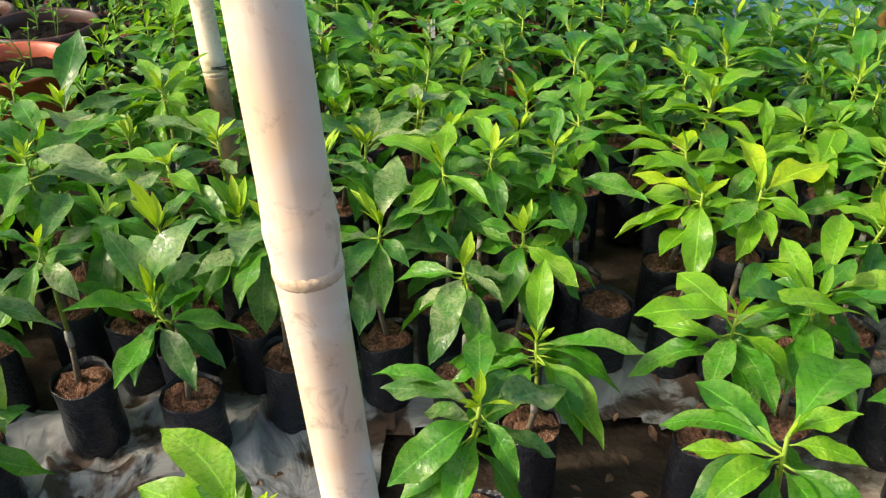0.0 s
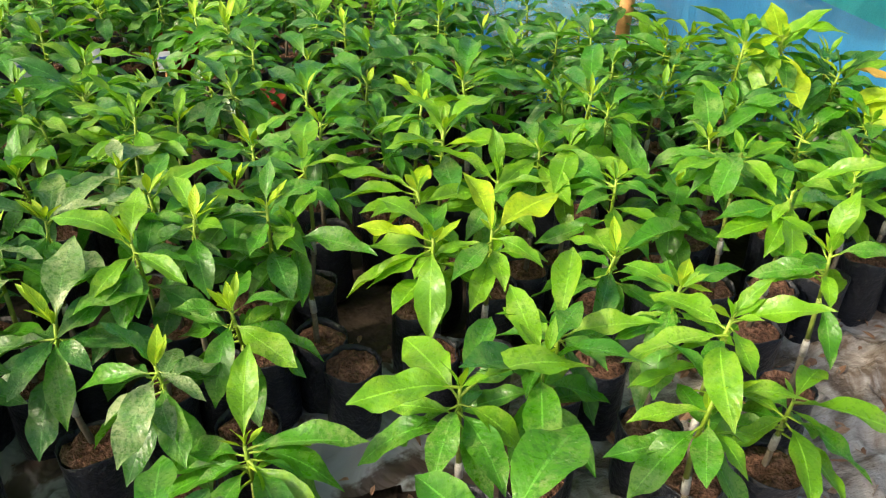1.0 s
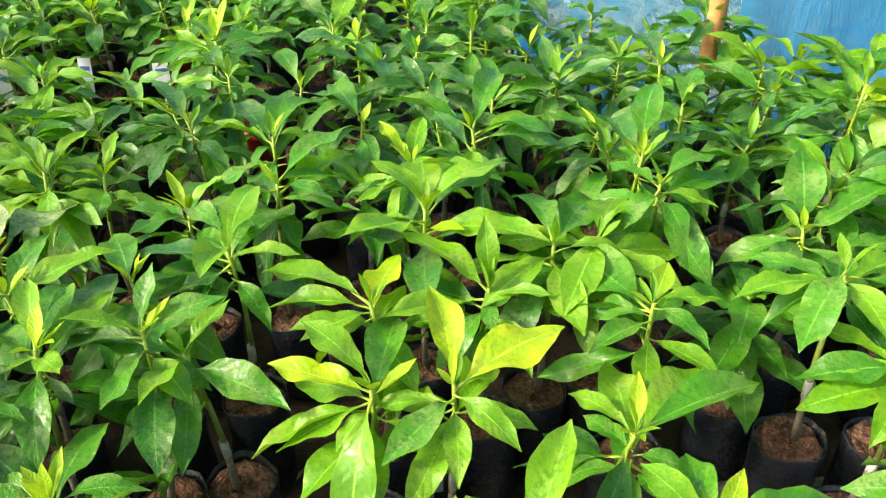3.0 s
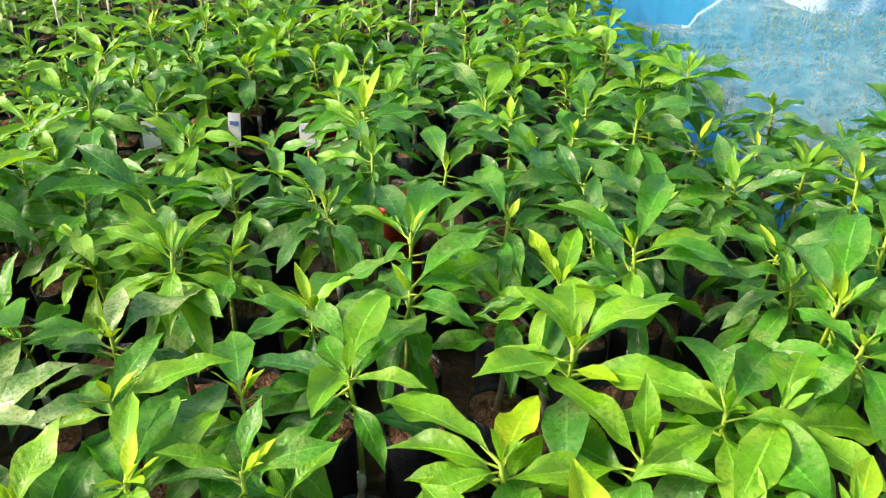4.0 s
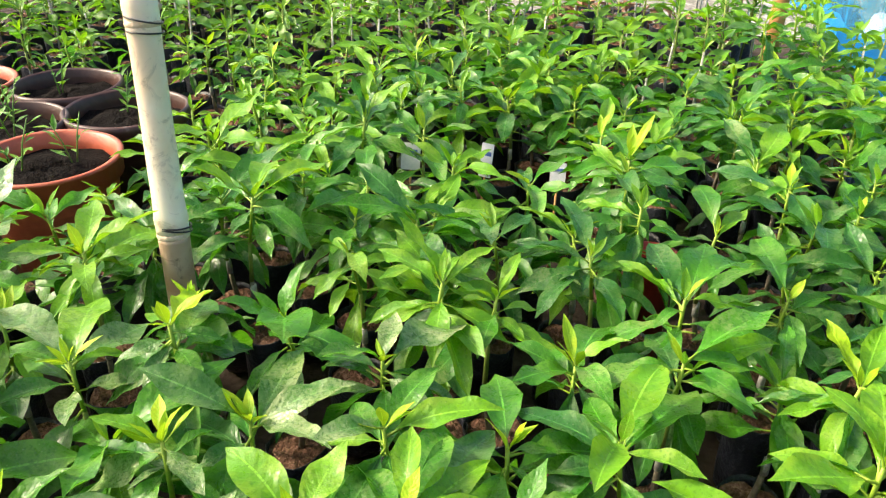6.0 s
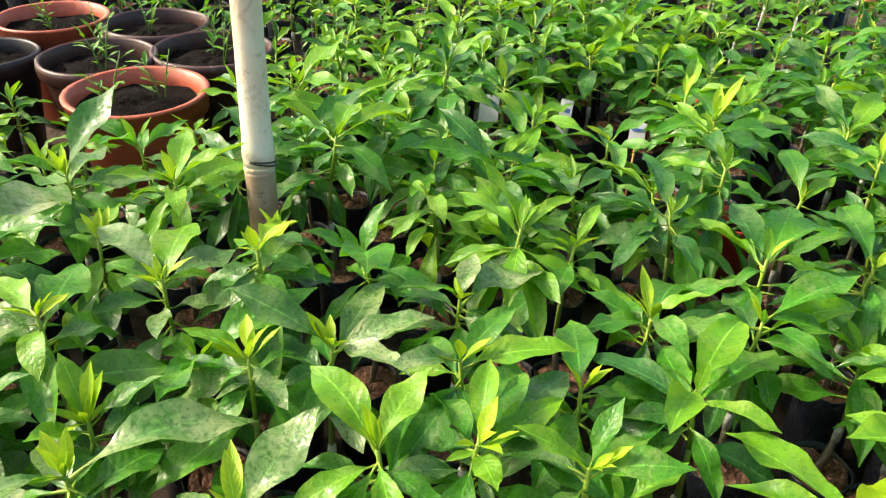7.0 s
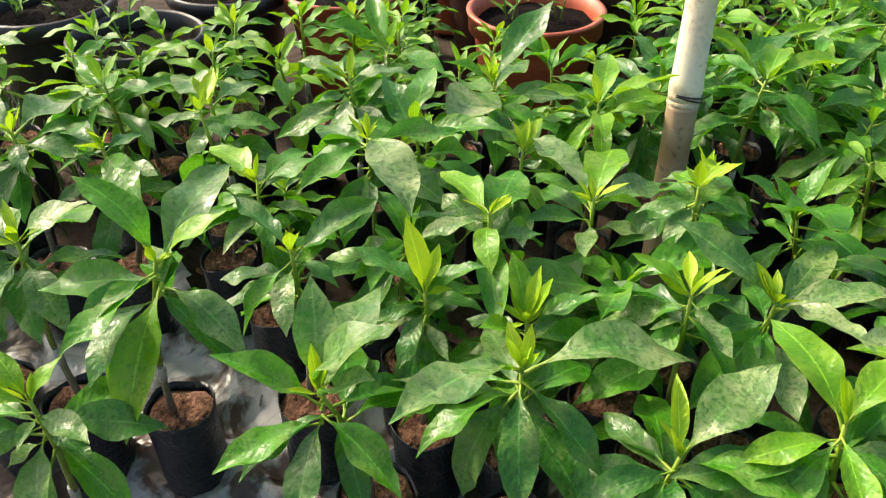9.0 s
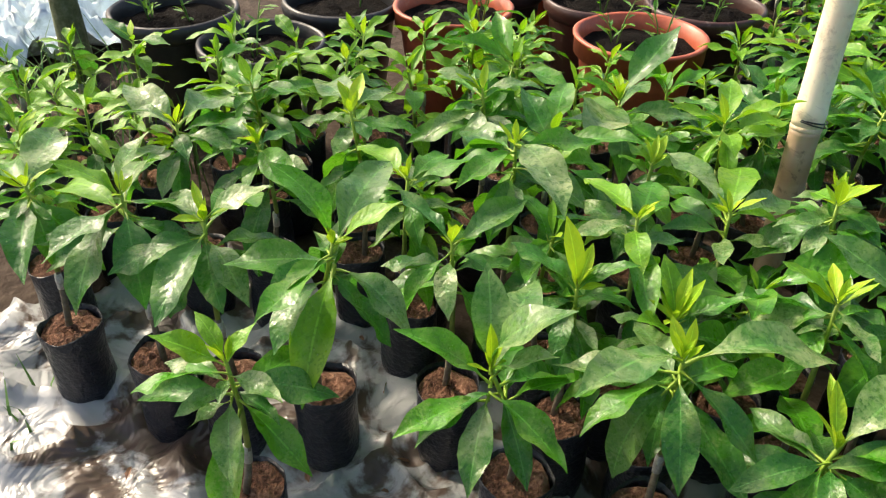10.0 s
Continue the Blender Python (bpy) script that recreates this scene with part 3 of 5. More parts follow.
# ---- bamboo poles ----
def bamboo_pole(foot, slope, length, radius, nodes, seed, label, wire=(), stain=-1.0, fresh=None):
    """A leaning pole with swollen nodes; nodes: heights along it."""
    rng = random.Random(seed)
    ob = tagged(new("bamboo_pole"), label, "bamboo pole", "bamboo poles")
    axis = Vector((slope[0], slope[1], 1)).normalized()
    ob.matrix_world = Matrix.Translation(foot) @ axis.to_track_quat("Z", "Y").to_matrix().to_4x4()
    marks = sorted([-0.2] + list(nodes) + [length])
    hs, rs = [], []
    for a, b in zip(marks, marks[1:]):
        for h, swell in ((a + 0.004, 0.05), (a + 0.014, 0.06), (a + 0.024, 0.10), (a + 0.030, 0.11), (a + 0.036, 0.07), (a + 0.06, 0.02), ((a + b) / 2, 0.0), (b - 0.05, 0.0), (b - 0.012, 0.03), (b - 0.003, 0.04)):
            hs.append(h)
            rs.append(radius * (1 + swell) * (1 - 0.05 * h / length))
    for low, high, skin in ((-1.0, stain, STAINED_BAMBOO), (stain, 99.0, fresh or BAMBOO)):
        run = [(h, r) for h, r in zip(hs, rs) if low <= h <= high]
        if len(run) > 2:
            bm = bmesh.new()
            tube(bm, [(0.004 * math.sin(3 * h), 0.003 * math.cos(4 * h), h) for h, r in run], [r for h, r in run], 24)
            hang("culm", finish(bm, "culm", [skin]), ob)
    for h in nodes:
        bm = bmesh.new()
        c = (0.004 * math.sin(3 * h), 0.003 * math.cos(4 * h))
        r = radius * (1 - 0.05 * h / length)
        tube(bm, [(*c, h - 0.006), (*c, h - 0.002), (*c, h + 0.001), (*c, h + 0.005)], [r * 1.015, r * 1.075, r * 1.08, r * 1.045], 32)
        a = 2.9 + (0.4 if h > 0.5 else 2.6) * rng.uniform(-1, 1)
        tube(bm, [(c[0] + r * k * math.cos(a), c[1] + r * k * math.sin(a), h + q) for k, q in ((1.0, 0.020), (1.10, 0.026), (1.13, 0.034), (1.03, 0.050))], [0.004, 0.0055, 0.005, 0.002], 8)
        hang("node_ring", finish(bm, "node_ring", [NODE_RING]), ob)
    for h in wire:
        bm = bmesh.new()
        lean = rng.uniform(0.002, 0.007)
        tube(bm, [(radius * 1.075 * math.cos(a), radius * 1.075 * math.sin(a), h + lean * math.sin(a + 2 * h)) for a in [2 * math.pi * q / 24 for q in range(25)]], [0.0015] * 25, 5, 0, False)
        hang("binding_wire", finish(bm, "binding_wire", [BLACK_POT]), ob, None, "thin dark binding wire")
    return ob


bamboo_pole((-0.4809, 1.6957, 0.0), (-0.0651, 0.1067), 2.6, 0.0256, [0.10, 0.447, 0.79, 1.12, 1.5, 1.9, 2.3], 1, "weathered pale bamboo pole standing among the seedlings", wire=(0.456, 0.462, 0.778, 0.796), stain=0.447, fresh=CREAM_BAMBOO)
bamboo_pole((-0.0274, 0.3986, 0.0), (-0.0624, 0.0105), 2.4, 0.0210, [0.16, 0.50, 0.826, 1.22, 1.6, 2.0], 2, "weathered whitish bamboo pole at the bed's edge")


# ---- nets ----
def net_wall(name, path, height, materials, seed, label, sag=0.05):
    """A hanging net along path, with folds: a panel between each two corners, and a cord along the top."""
    ob = tagged(new(name), label, "net")
    cord, i0 = [], 0
    for a, b, material in zip(path, path[1:], materials):
        a, b = Vector(a), Vector(b)
        n = max(2, int((b - a).length / 0.06))
        d = (b - a).normalized()
        bm = bmesh.new()
        rows = []
        for k in range(25):
            h = k / 24
            row = []
            for q in range(n + 1):
                p, i = a.lerp(b, q / n), i0 + q
                off = sag * (noise.noise((i * 0.16, h * 1.5, seed)) + 0.5 * noise.noise((i * 0.5, h * 2.2, seed + 4))) * (1.2 - 0.4 * h)
                off *= min(1.0, 0.25 * q, 0.25 * (n - q))
                row.append(bm.verts.new((p.x - d.y * off, p.y + d.x * off, 0.01 + h * height + 0.03 * noise.noise((i * 0.2, 0, seed + 8)) * (k == 0))))
                if k == 24 and (q < n or b == Vector(path[-1])):
                    cord.append(row[-1].co.copy())
            rows.append(row)
        for lo, hi in zip(rows, rows[1:]):
            for q in range(n):
                bm.faces.new((lo[q], lo[q + 1], hi[q + 1], hi[q]))
        hang("panel", finish(bm, "panel", [material]), ob)
        bm = bmesh.new()
        skirt = []
        for k in range(4):
            skirt.append([])
            for q in range(2 * n + 1):
                p = a.lerp(b, q / (2 * n))
                off = 0.012 + 0.035 * (1 - k / 3) * (0.6 + noise.noise((p.x * 9, p.y * 9, seed + 3))) * min(1.0, 0.25 * q, 0.25 * (2 * n - q))
                skirt[-1].append(bm.verts.new((p.x + d.y * off, p.y - d.x * off, 0.012 + 0.045 * k * (1 + 0.5 * noise.noise((p.x * 4, p.y * 4, seed + 6))))))
        for lo, hi in zip(skirt, skirt[1:]):
            for q in range(2 * n):
                bm.faces.new((lo[q], lo[q + 1], hi[q + 1], hi[q]))
        hang("gathered_hem", finish(bm, "gathered_hem", [NET_DENSE]), ob)
        i0 += n
    bm = bmesh.new()
    tube(bm, cord, [0.006] * len(cord), 6)
    hang("top_cord", finish(bm, "top_cord", [ROPE]), ob, None, "white cord along the top")
    return ob


net_wall("net", [(1.10, 2.80), (1.02, 3.42), (0.86, 4.69), (0.70, 5.83), (0.5, 6.5)], 1.9, (NET_BLUE, NET_BLUE, NET_BLUE, NET_BLUE), 2.0, "sheer blue nylon net wall hanging in folds")
net_wall("net", [(1.10, 2.80), (1.42, 2.46), (2.45, 2.18), (3.2, 1.4)], 1.9, (NET_BLUE, NET_THICK, NET_THICK), 6.0, "bright blue nylon net wall behind the seedlings")


def timber_post(x, y, slope, height, r):
    ob = tagged(new("timber_post"), "orange-brown timber post holding up the net", "post")
    bm = bmesh.new()
    tube(bm, [(slope * h, 0, h) for h in (0, 0.3, 0.55, 0.57, 0.6, 0.62, 1.0, height)], [r, r, r, r * 1.15, r * 1.15, r, r * 0.97, r * 0.95], 10)
    hang("shaft", finish(bm, "shaft", [ORANGE_WOOD]), ob)
    ob.matrix_world = Matrix.Translation((x, y, 0))
    return ob


timber_post(1.32, 2.40, 0.03, 2.0, 0.022)
timber_post(0.46, 4.25, 0.0, 2.0, 0.03)


# ---- large pots ----
def plant_pot(x, y, r, h, material, seed, label, rim=None, tip=(0, 0)):
    rng = random.Random(seed)
    ob = tagged(new("plant_pot"), label, "plant pot", "large plastic pots")
    ob.matrix_world = pose(x, y, 0, tip[0], tip[1], rng.uniform(0, 360))
    bm = bmesh.new()
    lathe(bm, [(0.001, 0.0), (r * 0.66, 0.0), (r * 0.70, 0.01), (r * 0.90, h - 0.055), (r * 0.91, h - 0.05)], 40, 0.004, rng)
    hang("body", finish(bm, "body", [material]), ob)
    bm = bmesh.new()
    if material in (BROWN_POT, BLACK_POT):
        lathe(bm, [(r * 0.90, h - 0.052), (r * 0.96, h - 0.046), (r * 1.015, h - 0.034), (r * 1.035, h - 0.016), (r * 1.02, h), (r * 0.98, h + 0.005), (r * 0.94, h - 0.002), (r * 0.92, h - 0.03), (r * 0.87, h - 0.08)], 40, 0.010, rng)
    else:
        lathe(bm, [(r * 0.905, h - 0.052), (r * 0.985, h - 0.05), (r * 0.99, h - 0.008), (r * 1.015, h - 0.006), (r * 1.02, h), (r * 0.985, h + 0.003), (r * 0.93, h), (r * 0.90, h - 0.04), (r * 0.86, h - 0.10)], 40, 0.004, rng)
    hang("rim", finish(bm, "rim", [rim or material]), ob)
    bm = bmesh.new()
    rings = []
    for q in range(6):
        rr = r * 0.885 * (q + 1) / 6
        rings.append([bm.verts.new((rr * math.cos(2 * math.pi * k / 24), rr * math.sin(2 * math.pi * k / 24), h - 0.038 + 0.010 * (q < 3) + rng.uniform(-0.008, 0.008))) for k in range(24)])
    c = bm.verts.new((0, 0, h - 0.028))
    for k in range(24):
        bm.faces.new((c, rings[0][k], rings[0][(k + 1) % 24]))
        for a, b in zip(rings, rings[1:]):
            bm.faces.new((a[k], b[k], b[(k + 1) % 24], a[(k + 1) % 24]))
    hang("soil", finish(bm, "soil", [DARK_SOIL]), ob, None, "dark compost")
    return ob


plant_pot(-1.20, 2.145, 0.175, 0.32, TERRACOTTA, 1, "orange-red plastic pot filled with dark compost")
plant_pot(-1.67, 1.89, 0.17, 0.32, TERRACOTTA, 2, "faded orange plastic pot filled with dark compost")
plant_pot(-1.50, 2.31, 0.16, 0.31, BROWN_POT, 3, "dark brown plastic pot beside an orange one")
plant_pot(-1.27, 2.52, 0.17, 0.31, BROWN_POT, 4, "dark brown plastic pot with scuffed rim")
plant_pot(-1.76, 1.33, 0.16, 0.31, BLACK_POT, 5, "black plastic pot with a torn greyish rim")
plant_pot(-2.07, 1.23, 0.17, 0.33, BLACK_POT, 6, "black plastic pot of dark compost and weeds")
plant_pot(-1.93, 1.68, 0.17, 0.31, BLACK_POT, 7, "black plastic pot standing in a row of pots")
plant_pot(-1.80, 2.20, 0.13, 0.30, BLACK_POT, 8, "small black plastic pot with a grey scuffed rim")
plant_pot(-1.88, 2.50, 0.17, 0.32, TERRACOTTA, 9, "orange-red plastic pot in the row behind")
plant_pot(-1.58, 2.63, 0.16, 0.31, BROWN_POT, 10, "reddish brown plastic pot with weeds in it")



# ---- far net, rope and things outside ----
def draped_net():
    """A doubled net that hangs beyond the wall, its lower hem sagging towards a rope."""
    bm = bmesh.new()
    hem = ((0.60, 0.29), (0.73, 0.155), (0.82, 0.093), (0.95, 0.09), (1.15, 0.097), (1.24, 0.10), (1.26, 0.156), (1.33, 0.21), (1.39, 0.286), (1.42, 0.368), (1.56, 0.72), (2.1, 1.1))
    brim = ((0.60, 0.34), (0.71, 0.287), (0.89, 0.272), (1.08, 0.331), (1.25, 0.426), (1.45, 0.62), (2.1, 1.6))

    def level(line, x):
        for (a, za), (b, zb) in zip(line, line[1:]):
            if a <= x <= b:
                return za + (zb - za) * (x - a) / (b - a)
        return line[-1][1]

    def low(x):
        return level(hem, x)

    rows = []
    for k in range(15):
        row = []
        for i in range(46):
            x = 0.70 + 0.03 * i
            z = low(x) + (level(brim, x) - low(x)) * k / 14
            row.append(bm.verts.new((x, 4.4 - 0.24 * (x - 0.75) + 0.05 * noise.noise((x * 4, z * 2.5, 3)) + 0.02 * noise.noise((x * 13, z * 3, 9)), z)))
        rows.append(row)
    for a, b in zip(rows, rows[1:]):
        for i in range(45):
            bm.faces.new((a[i], a[i + 1], b[i + 1], b[i]))
    tagged(new("draped_net", finish(bm, "draped_net", [NET_DENSE])), "bright blue net hung double with a sagging hem", "net")
    bm = bmesh.new()
    pts = [Vector((x, 4.36 - 0.24 * (x - 0.75), low(x))) for x in [1.20 + 0.03 * i for i in range(14)]]
    tube(bm, pts, [0.009] * len(pts), 6)
    tagged(new("rope", finish(bm, "rope", [ROPE])), "white rope along the hem of the blue net", "rope")


draped_net()


def crumpled(name, x, y, z, r, material, seed, label, category, flat=0.6):
    bm = bmesh.new()
    bmesh.ops.create_icosphere(bm, subdivisions=4, radius=1)
    for v in bm.verts:
        d = v.co.normalized()
        k = 1 + 0.35 * noise.noise(d * 1.6 + Vector((seed, 0, 0))) + 0.16 * abs(noise.noise(d * 5 + Vector((0, seed, 0))))
        v.co = Vector((d.x * r * k, d.y * r * k, max(-0.2 * r, d.z * r * k * flat)))
    ob = tagged(new(name, finish(bm, name, [material])), label, category)
    ob.location = (x, y, z)
    return ob


crumpled("gathered_net", 1.50, 0.86, 0.02, 0.17, NET_GATHERED, 2.0, "gathered blue net lying on the ground", "net", 0.8)
crumpled("plastic_bag", 1.05, 5.50, 0.02, 0.11, PAPER, 5.0, "white plastic bag lying on the grass outside", "plastic bag", 1.0)
crumpled("plastic_bag", 2.12, 5.05, 0.02, 0.20, PAPER, 7.0, "white crumpled plastic bag on the dry grass", "plastic bag", 0.8)


def teal_net():
    bm = bmesh.new()
    rows = []
    for k in range(9):
        row = []
        for i in range(31):
            x = 1.35 + 0.055 * i
            z0 = 0.42 - 0.395 * (x - 1.98)
            z = z0 + (1.6 - z0) * k / 8
            row.append(bm.verts.new((x, 2.26 - 0.28 * (x - 2.0) + 0.03 * noise.noise((x * 5, z * 3, 4)), z)))
        rows.append(row)
    for a, b in zip(rows, rows[1:]):
        for i in range(30):
            bm.faces.new((a[i], a[i + 1], b[i + 1], b[i]))
    tagged(new("shade_net", finish(bm, "shade_net", [NET_GREEN])), "teal green shade net with a slanting hem", "net")


teal_net()


def blades(name, count, area, height, material, seed, label, width=0.004, lean=0.6):
    """Grass blades over an area, in one mesh."""
    rng = random.Random(seed)
    verts, faces = [], []
    for _ in range(count):
        x, y = rng.uniform(area[0], area[2]), rng.uniform(area[1], area[3])
        if noise.noise((x * 2.5, y * 2.5, seed)) < -0.25:
            continue
        h, a, k = height * rng.uniform(0.4, 1.2), rng.uniform(0, 6.28), rng.uniform(0.1, lean)
        dx, dy = math.cos(a), math.sin(a)
        n = len(verts)
        for s, w in ((0, 1.0), (0.55, 0.8), (1.0, 0.08)):
            o = k * h * s * s
            for side in (-1, 1):
                verts.append((x + dx * o - dy * side * width * w, y + dy * o + dx * side * width * w, h * s * (1 - 0.3 * k * s) - 0.01))
        faces += [(n, n + 1, n + 3, n + 2), (n + 2, n + 3, n + 5, n + 4)]
    me = bpy.data.meshes.new(name)
    me.from_pydata(verts, [], faces)
    me.materials.append(material)
    return tagged(new(name, me), label, "grass", kind="stuff")


blades("dry_grass", 26000, (0.95, 2.75, 4.6, 6.6), 0.060, GRASS, 3, "dry yellow green grass growing outside the net", 0.004, 1.6)
blades("dry_grass", 3000, (1.7, 2.48, 5.0, 3.2), 0.10, GRASS, 4, "dry yellow green grass beside the net")
blades("weed_grass", 260, (1.0, 2.12, 1.95, 2.34), 0.34, WEED, 8, "tall thin green weeds along the foot of the net", 0.004, 0.7)
blades("weed_grass", 60, (1.42, 0.98, 1.72, 1.28), 0.20, WEED, 5, "green grass weeds at the edge of the sheet", 0.004, 0.9)
blades("weed_grass", 260, (-2.6, 0.75, -1.4, 1.2), 0.24, WEED, 6, "green grass weeds beside the pots", 0.003, 0.8)
blades("weed_grass", 24, (-1.25, 0.38, -1.05, 0.54), 0.12, WEED, 7, "thin green weeds by the bags", 0.003, 0.9)


def lawn():
    bm = bmesh.new()
    steps = [0.25 * i for i in range(41)]
    grid = [[bm.verts.new((0.98 + x, 2.72 + y - 0.35 * min(x, 1.6), ground_height(0.98 + x, y + 1.2) + 0.004)) for x in steps] for y in steps]
    for a, b in zip(grid, grid[1:]):
        for i in range(40):
            bm.faces.new((a[i], a[i + 1], b[i + 1], b[i]))
    tagged(new("lawn", finish(bm, "lawn", [LAWN])), "pale dry grass ground outside the net", "ground", kind="structure")


lawn()


def gravel_yard():
    bm = bmesh.new()
    steps = [0.3 * i for i in range(31)]
    grid = [[bm.verts.new((-8.2 + x, 5.35 + y, ground_height(-8.2 + x, 3.85 + y) + 0.004)) for x in steps] for y in steps]
    for a, b in zip(grid, grid[1:]):
        for i in range(30):
            bm.faces.new((a[i], a[i + 1], b[i + 1], b[i]))
    tagged(new("yard", finish(bm, "yard", [YARD])), "pale grey beige yard behind the seedlings", "ground", kind="structure")


gravel_yard()


def litter_heap(x0, y0, x1, y1, count, seed, size=1.0):
    """Dry fallen leaves, each a bent flake."""
    rng = random.Random(seed)
    verts, faces = [], []
    for _ in range(count):
        x, y, r = rng.uniform(x0, x1), rng.uniform(y0, y1), size * rng.uniform(0.02, 0.05)
        z = 0.022 + (0.10 if size > 0.9 else 0.008) * rng.random() * max(0, 1 - abs(2 * (x - x0) / (x1 - x0) - 1) ** 2)
        m = Euler((rng.uniform(-0.9, 0.9), rng.uniform(-0.9, 0.9), rng.uniform(0, 6.28))).to_matrix()
        n = len(verts)
        for u, v, w in ((0, -1, 0), (0.45, -0.2, 0.25), (0.3, 0.6, 0.2), (0, 1, -0.1), (-0.3, 0.6, 0.2), (-0.45, -0.2, 0.25)):
            p = m @ Vector((u * r, v * r, w * r))
            verts.append((x + p.x, y + p.y, z + p.z))
        faces += [(n, n + 1, n + 2, n + 3), (n, n + 3, n + 4, n + 5)]
    me = bpy.data.meshes.new("leaf_litter")
    me.from_pydata(verts, [], faces)
    me.materials.append(LITTER)
    return tagged(new("leaf_litter", me), "brown dry fallen leaves heaped on the ground", "leaf litter", kind="stuff")


litter_heap(-0.75, 4.95, 0.15, 5.4, 500, 1)
litter_heap(-1.4, 4.3, -0.9, 4.7, 120, 2)
litter_heap(-1.3, 0.5, 0.6, 1.5, 200, 3, 0.35)
litter_heap(0.75, 0.6, 1.9, 1.4, 420, 4, 0.4)


def dark_post(x, y, r, height):
    ob = tagged(new("wooden_post"), "dark weathered wooden post behind the seedlings", "post")
    bm = bmesh.new()
    tube(bm, [(0.01 * math.sin(5 * h), 0, h) for h in (-0.05, 0.3, 0.7, 1.1, height)], [r, r, r * 0.97, r * 0.95, r * 0.9], 10)
    hang("shaft", finish(bm, "shaft", [NODE_DARK]), ob)
    ob.location = (x, y, 0)
    return ob


dark_post(-0.86, 4.32, 0.03, 2.2)
dark_post(-1.36, 4.2, 0.016, 1.6)


def tree_stem(x, y):
    ob = tagged(new("tree"), "mossy green young tree trunk beside the pots", "tree")
    bm = bmesh.new()
    tube(bm, [(0.02 * math.sin(3 * h), 0.015 * math.cos(2 * h), h) for h in (-0.05, 0.15, 0.4, 0.8, 1.3, 2.0)], [0.055, 0.045, 0.04, 0.038, 0.034, 0.03], 12)
    hang("trunk", finish(bm, "trunk", [MOSSY]), ob)
    ob.location = (x, y, 0)
    return ob


tree_stem(-2.58, 1.06)
plastic_sheet("hung_sheet", -3.6, 0.3, -2.62, 1.6, SHEET_WHITE, 14.0, "bluish white plastic sheet spread on the ground", 0.05, 0.10)


def small_pot(x, y, r, h, material, label, group=""):
    ob = tagged(new("small_pot"), label, "plant pot")
    bm = bmesh.new()
    lathe(bm, [(0.001, 0), (r * 0.75, 0), (r * 0.95, h - 0.02), (r * 1.03, h - 0.018), (r * 1.04, h), (r * 0.97, h), (r * 0.92, h - 0.03), (r * 0.85, h - 0.08)], 28)
    hang("body", finish(bm, "body", [material]), ob)
    bm = bmesh.new()
    lathe(bm, [(0.001, h - 0.03), (r * 0.6, h - 0.034), (r * 0.93, h - 0.036)], 20, 0.01, random.Random(2))
    hang("soil", finish(bm, "soil", [DARK_SOIL]), ob)
    ob.location = (x, y, 0)
    return ob


small_pot(-0.02, 2.90, 0.10, 0.27, RED, "red plastic pot standing between the bags")
small_pot(0.235, 2.30, 0.055, 0.26, RED, "bright red plastic pot half hidden by leaves")


def card(x, y, z, turn, w, h):
    """A plain tag on a stick, with a coloured bar."""
    ob = tagged(new("plant_label"), "white plastic plant label stuck in a bag", "plant label", "plant labels")
    bm = bmesh.new()
    bmesh.ops.create_cube(bm, size=1)
    bmesh.ops.scale(bm, vec=(w, 0.002, h), verts=bm.verts)
    bmesh.ops.translate(bm, vec=(0, 0, z), verts=bm.verts)
    bmesh.ops.bevel(bm, geom=bm.edges[:], offset=0.0006, segments=1, affect="EDGES")
    hang("tag", finish(bm, "tag", [PAPER], False), ob)
    bm = bmesh.new()
    bmesh.ops.create_cube(bm, size=1)
    bmesh.ops.scale(bm, vec=(w * 0.7, 0.003, h * 0.12), verts=bm.verts)
    bmesh.ops.translate(bm, vec=(0, -0.001, z + h * 0.2), verts=bm.verts)
    hang("printed_bar", finish(bm, "printed_bar", [BLUE_INK], False), ob)
    bm = bmesh.new()
    tube(bm, [(0, 0.003, 0.0), (0, 0.003, z)], [0.003, 0.003], 6)
    hang("stick", finish(bm, "stick", [ORANGE_WOOD]), ob)
    ob.matrix_world = pose(x, y, 0, -12, 0, turn)
    return ob


card(-0.395, 2.478, 0.295, 12, 0.05, 0.07)
card(-0.249, 2.595, 0.265, -10, 0.035, 0.09)
card(-0.039, 2.576, 0.265, 5, 0.04, 0.06)


def pot_weed(x, y, z, seed, height, count):
    """A small leafy weed rooted in a pot."""
    rng = random.Random(seed)
    ob = tagged(new("weed"), "small bright green weed growing in a pot", "weed", "weeds")
    ob.location = (x, y, z)
    for k in range(count):
        a, h = rng.uniform(0, 6.28), height * rng.uniform(0.6, 1.1)
        tip = Vector((0.3 * h * math.cos(a), 0.3 * h * math.sin(a), h))
        bm = bmesh.new()
        tube(bm, [(0, 0, -0.01), tip * 0.5 + Vector((0, 0, 0.1 * h)), tip], [0.0025, 0.002, 0.0012], 5)
        hang("stem", finish(bm, "stem", [WEED]), ob)
        for i in range(7):
            set_leaf(ob, rng.choice(("lime", "mid")), tip * (0.3 + 0.1 * i), rng.uniform(0, 360), rng.uniform(0, 50), rng.uniform(0.03, 0.055), True, rng=rng)
    return ob


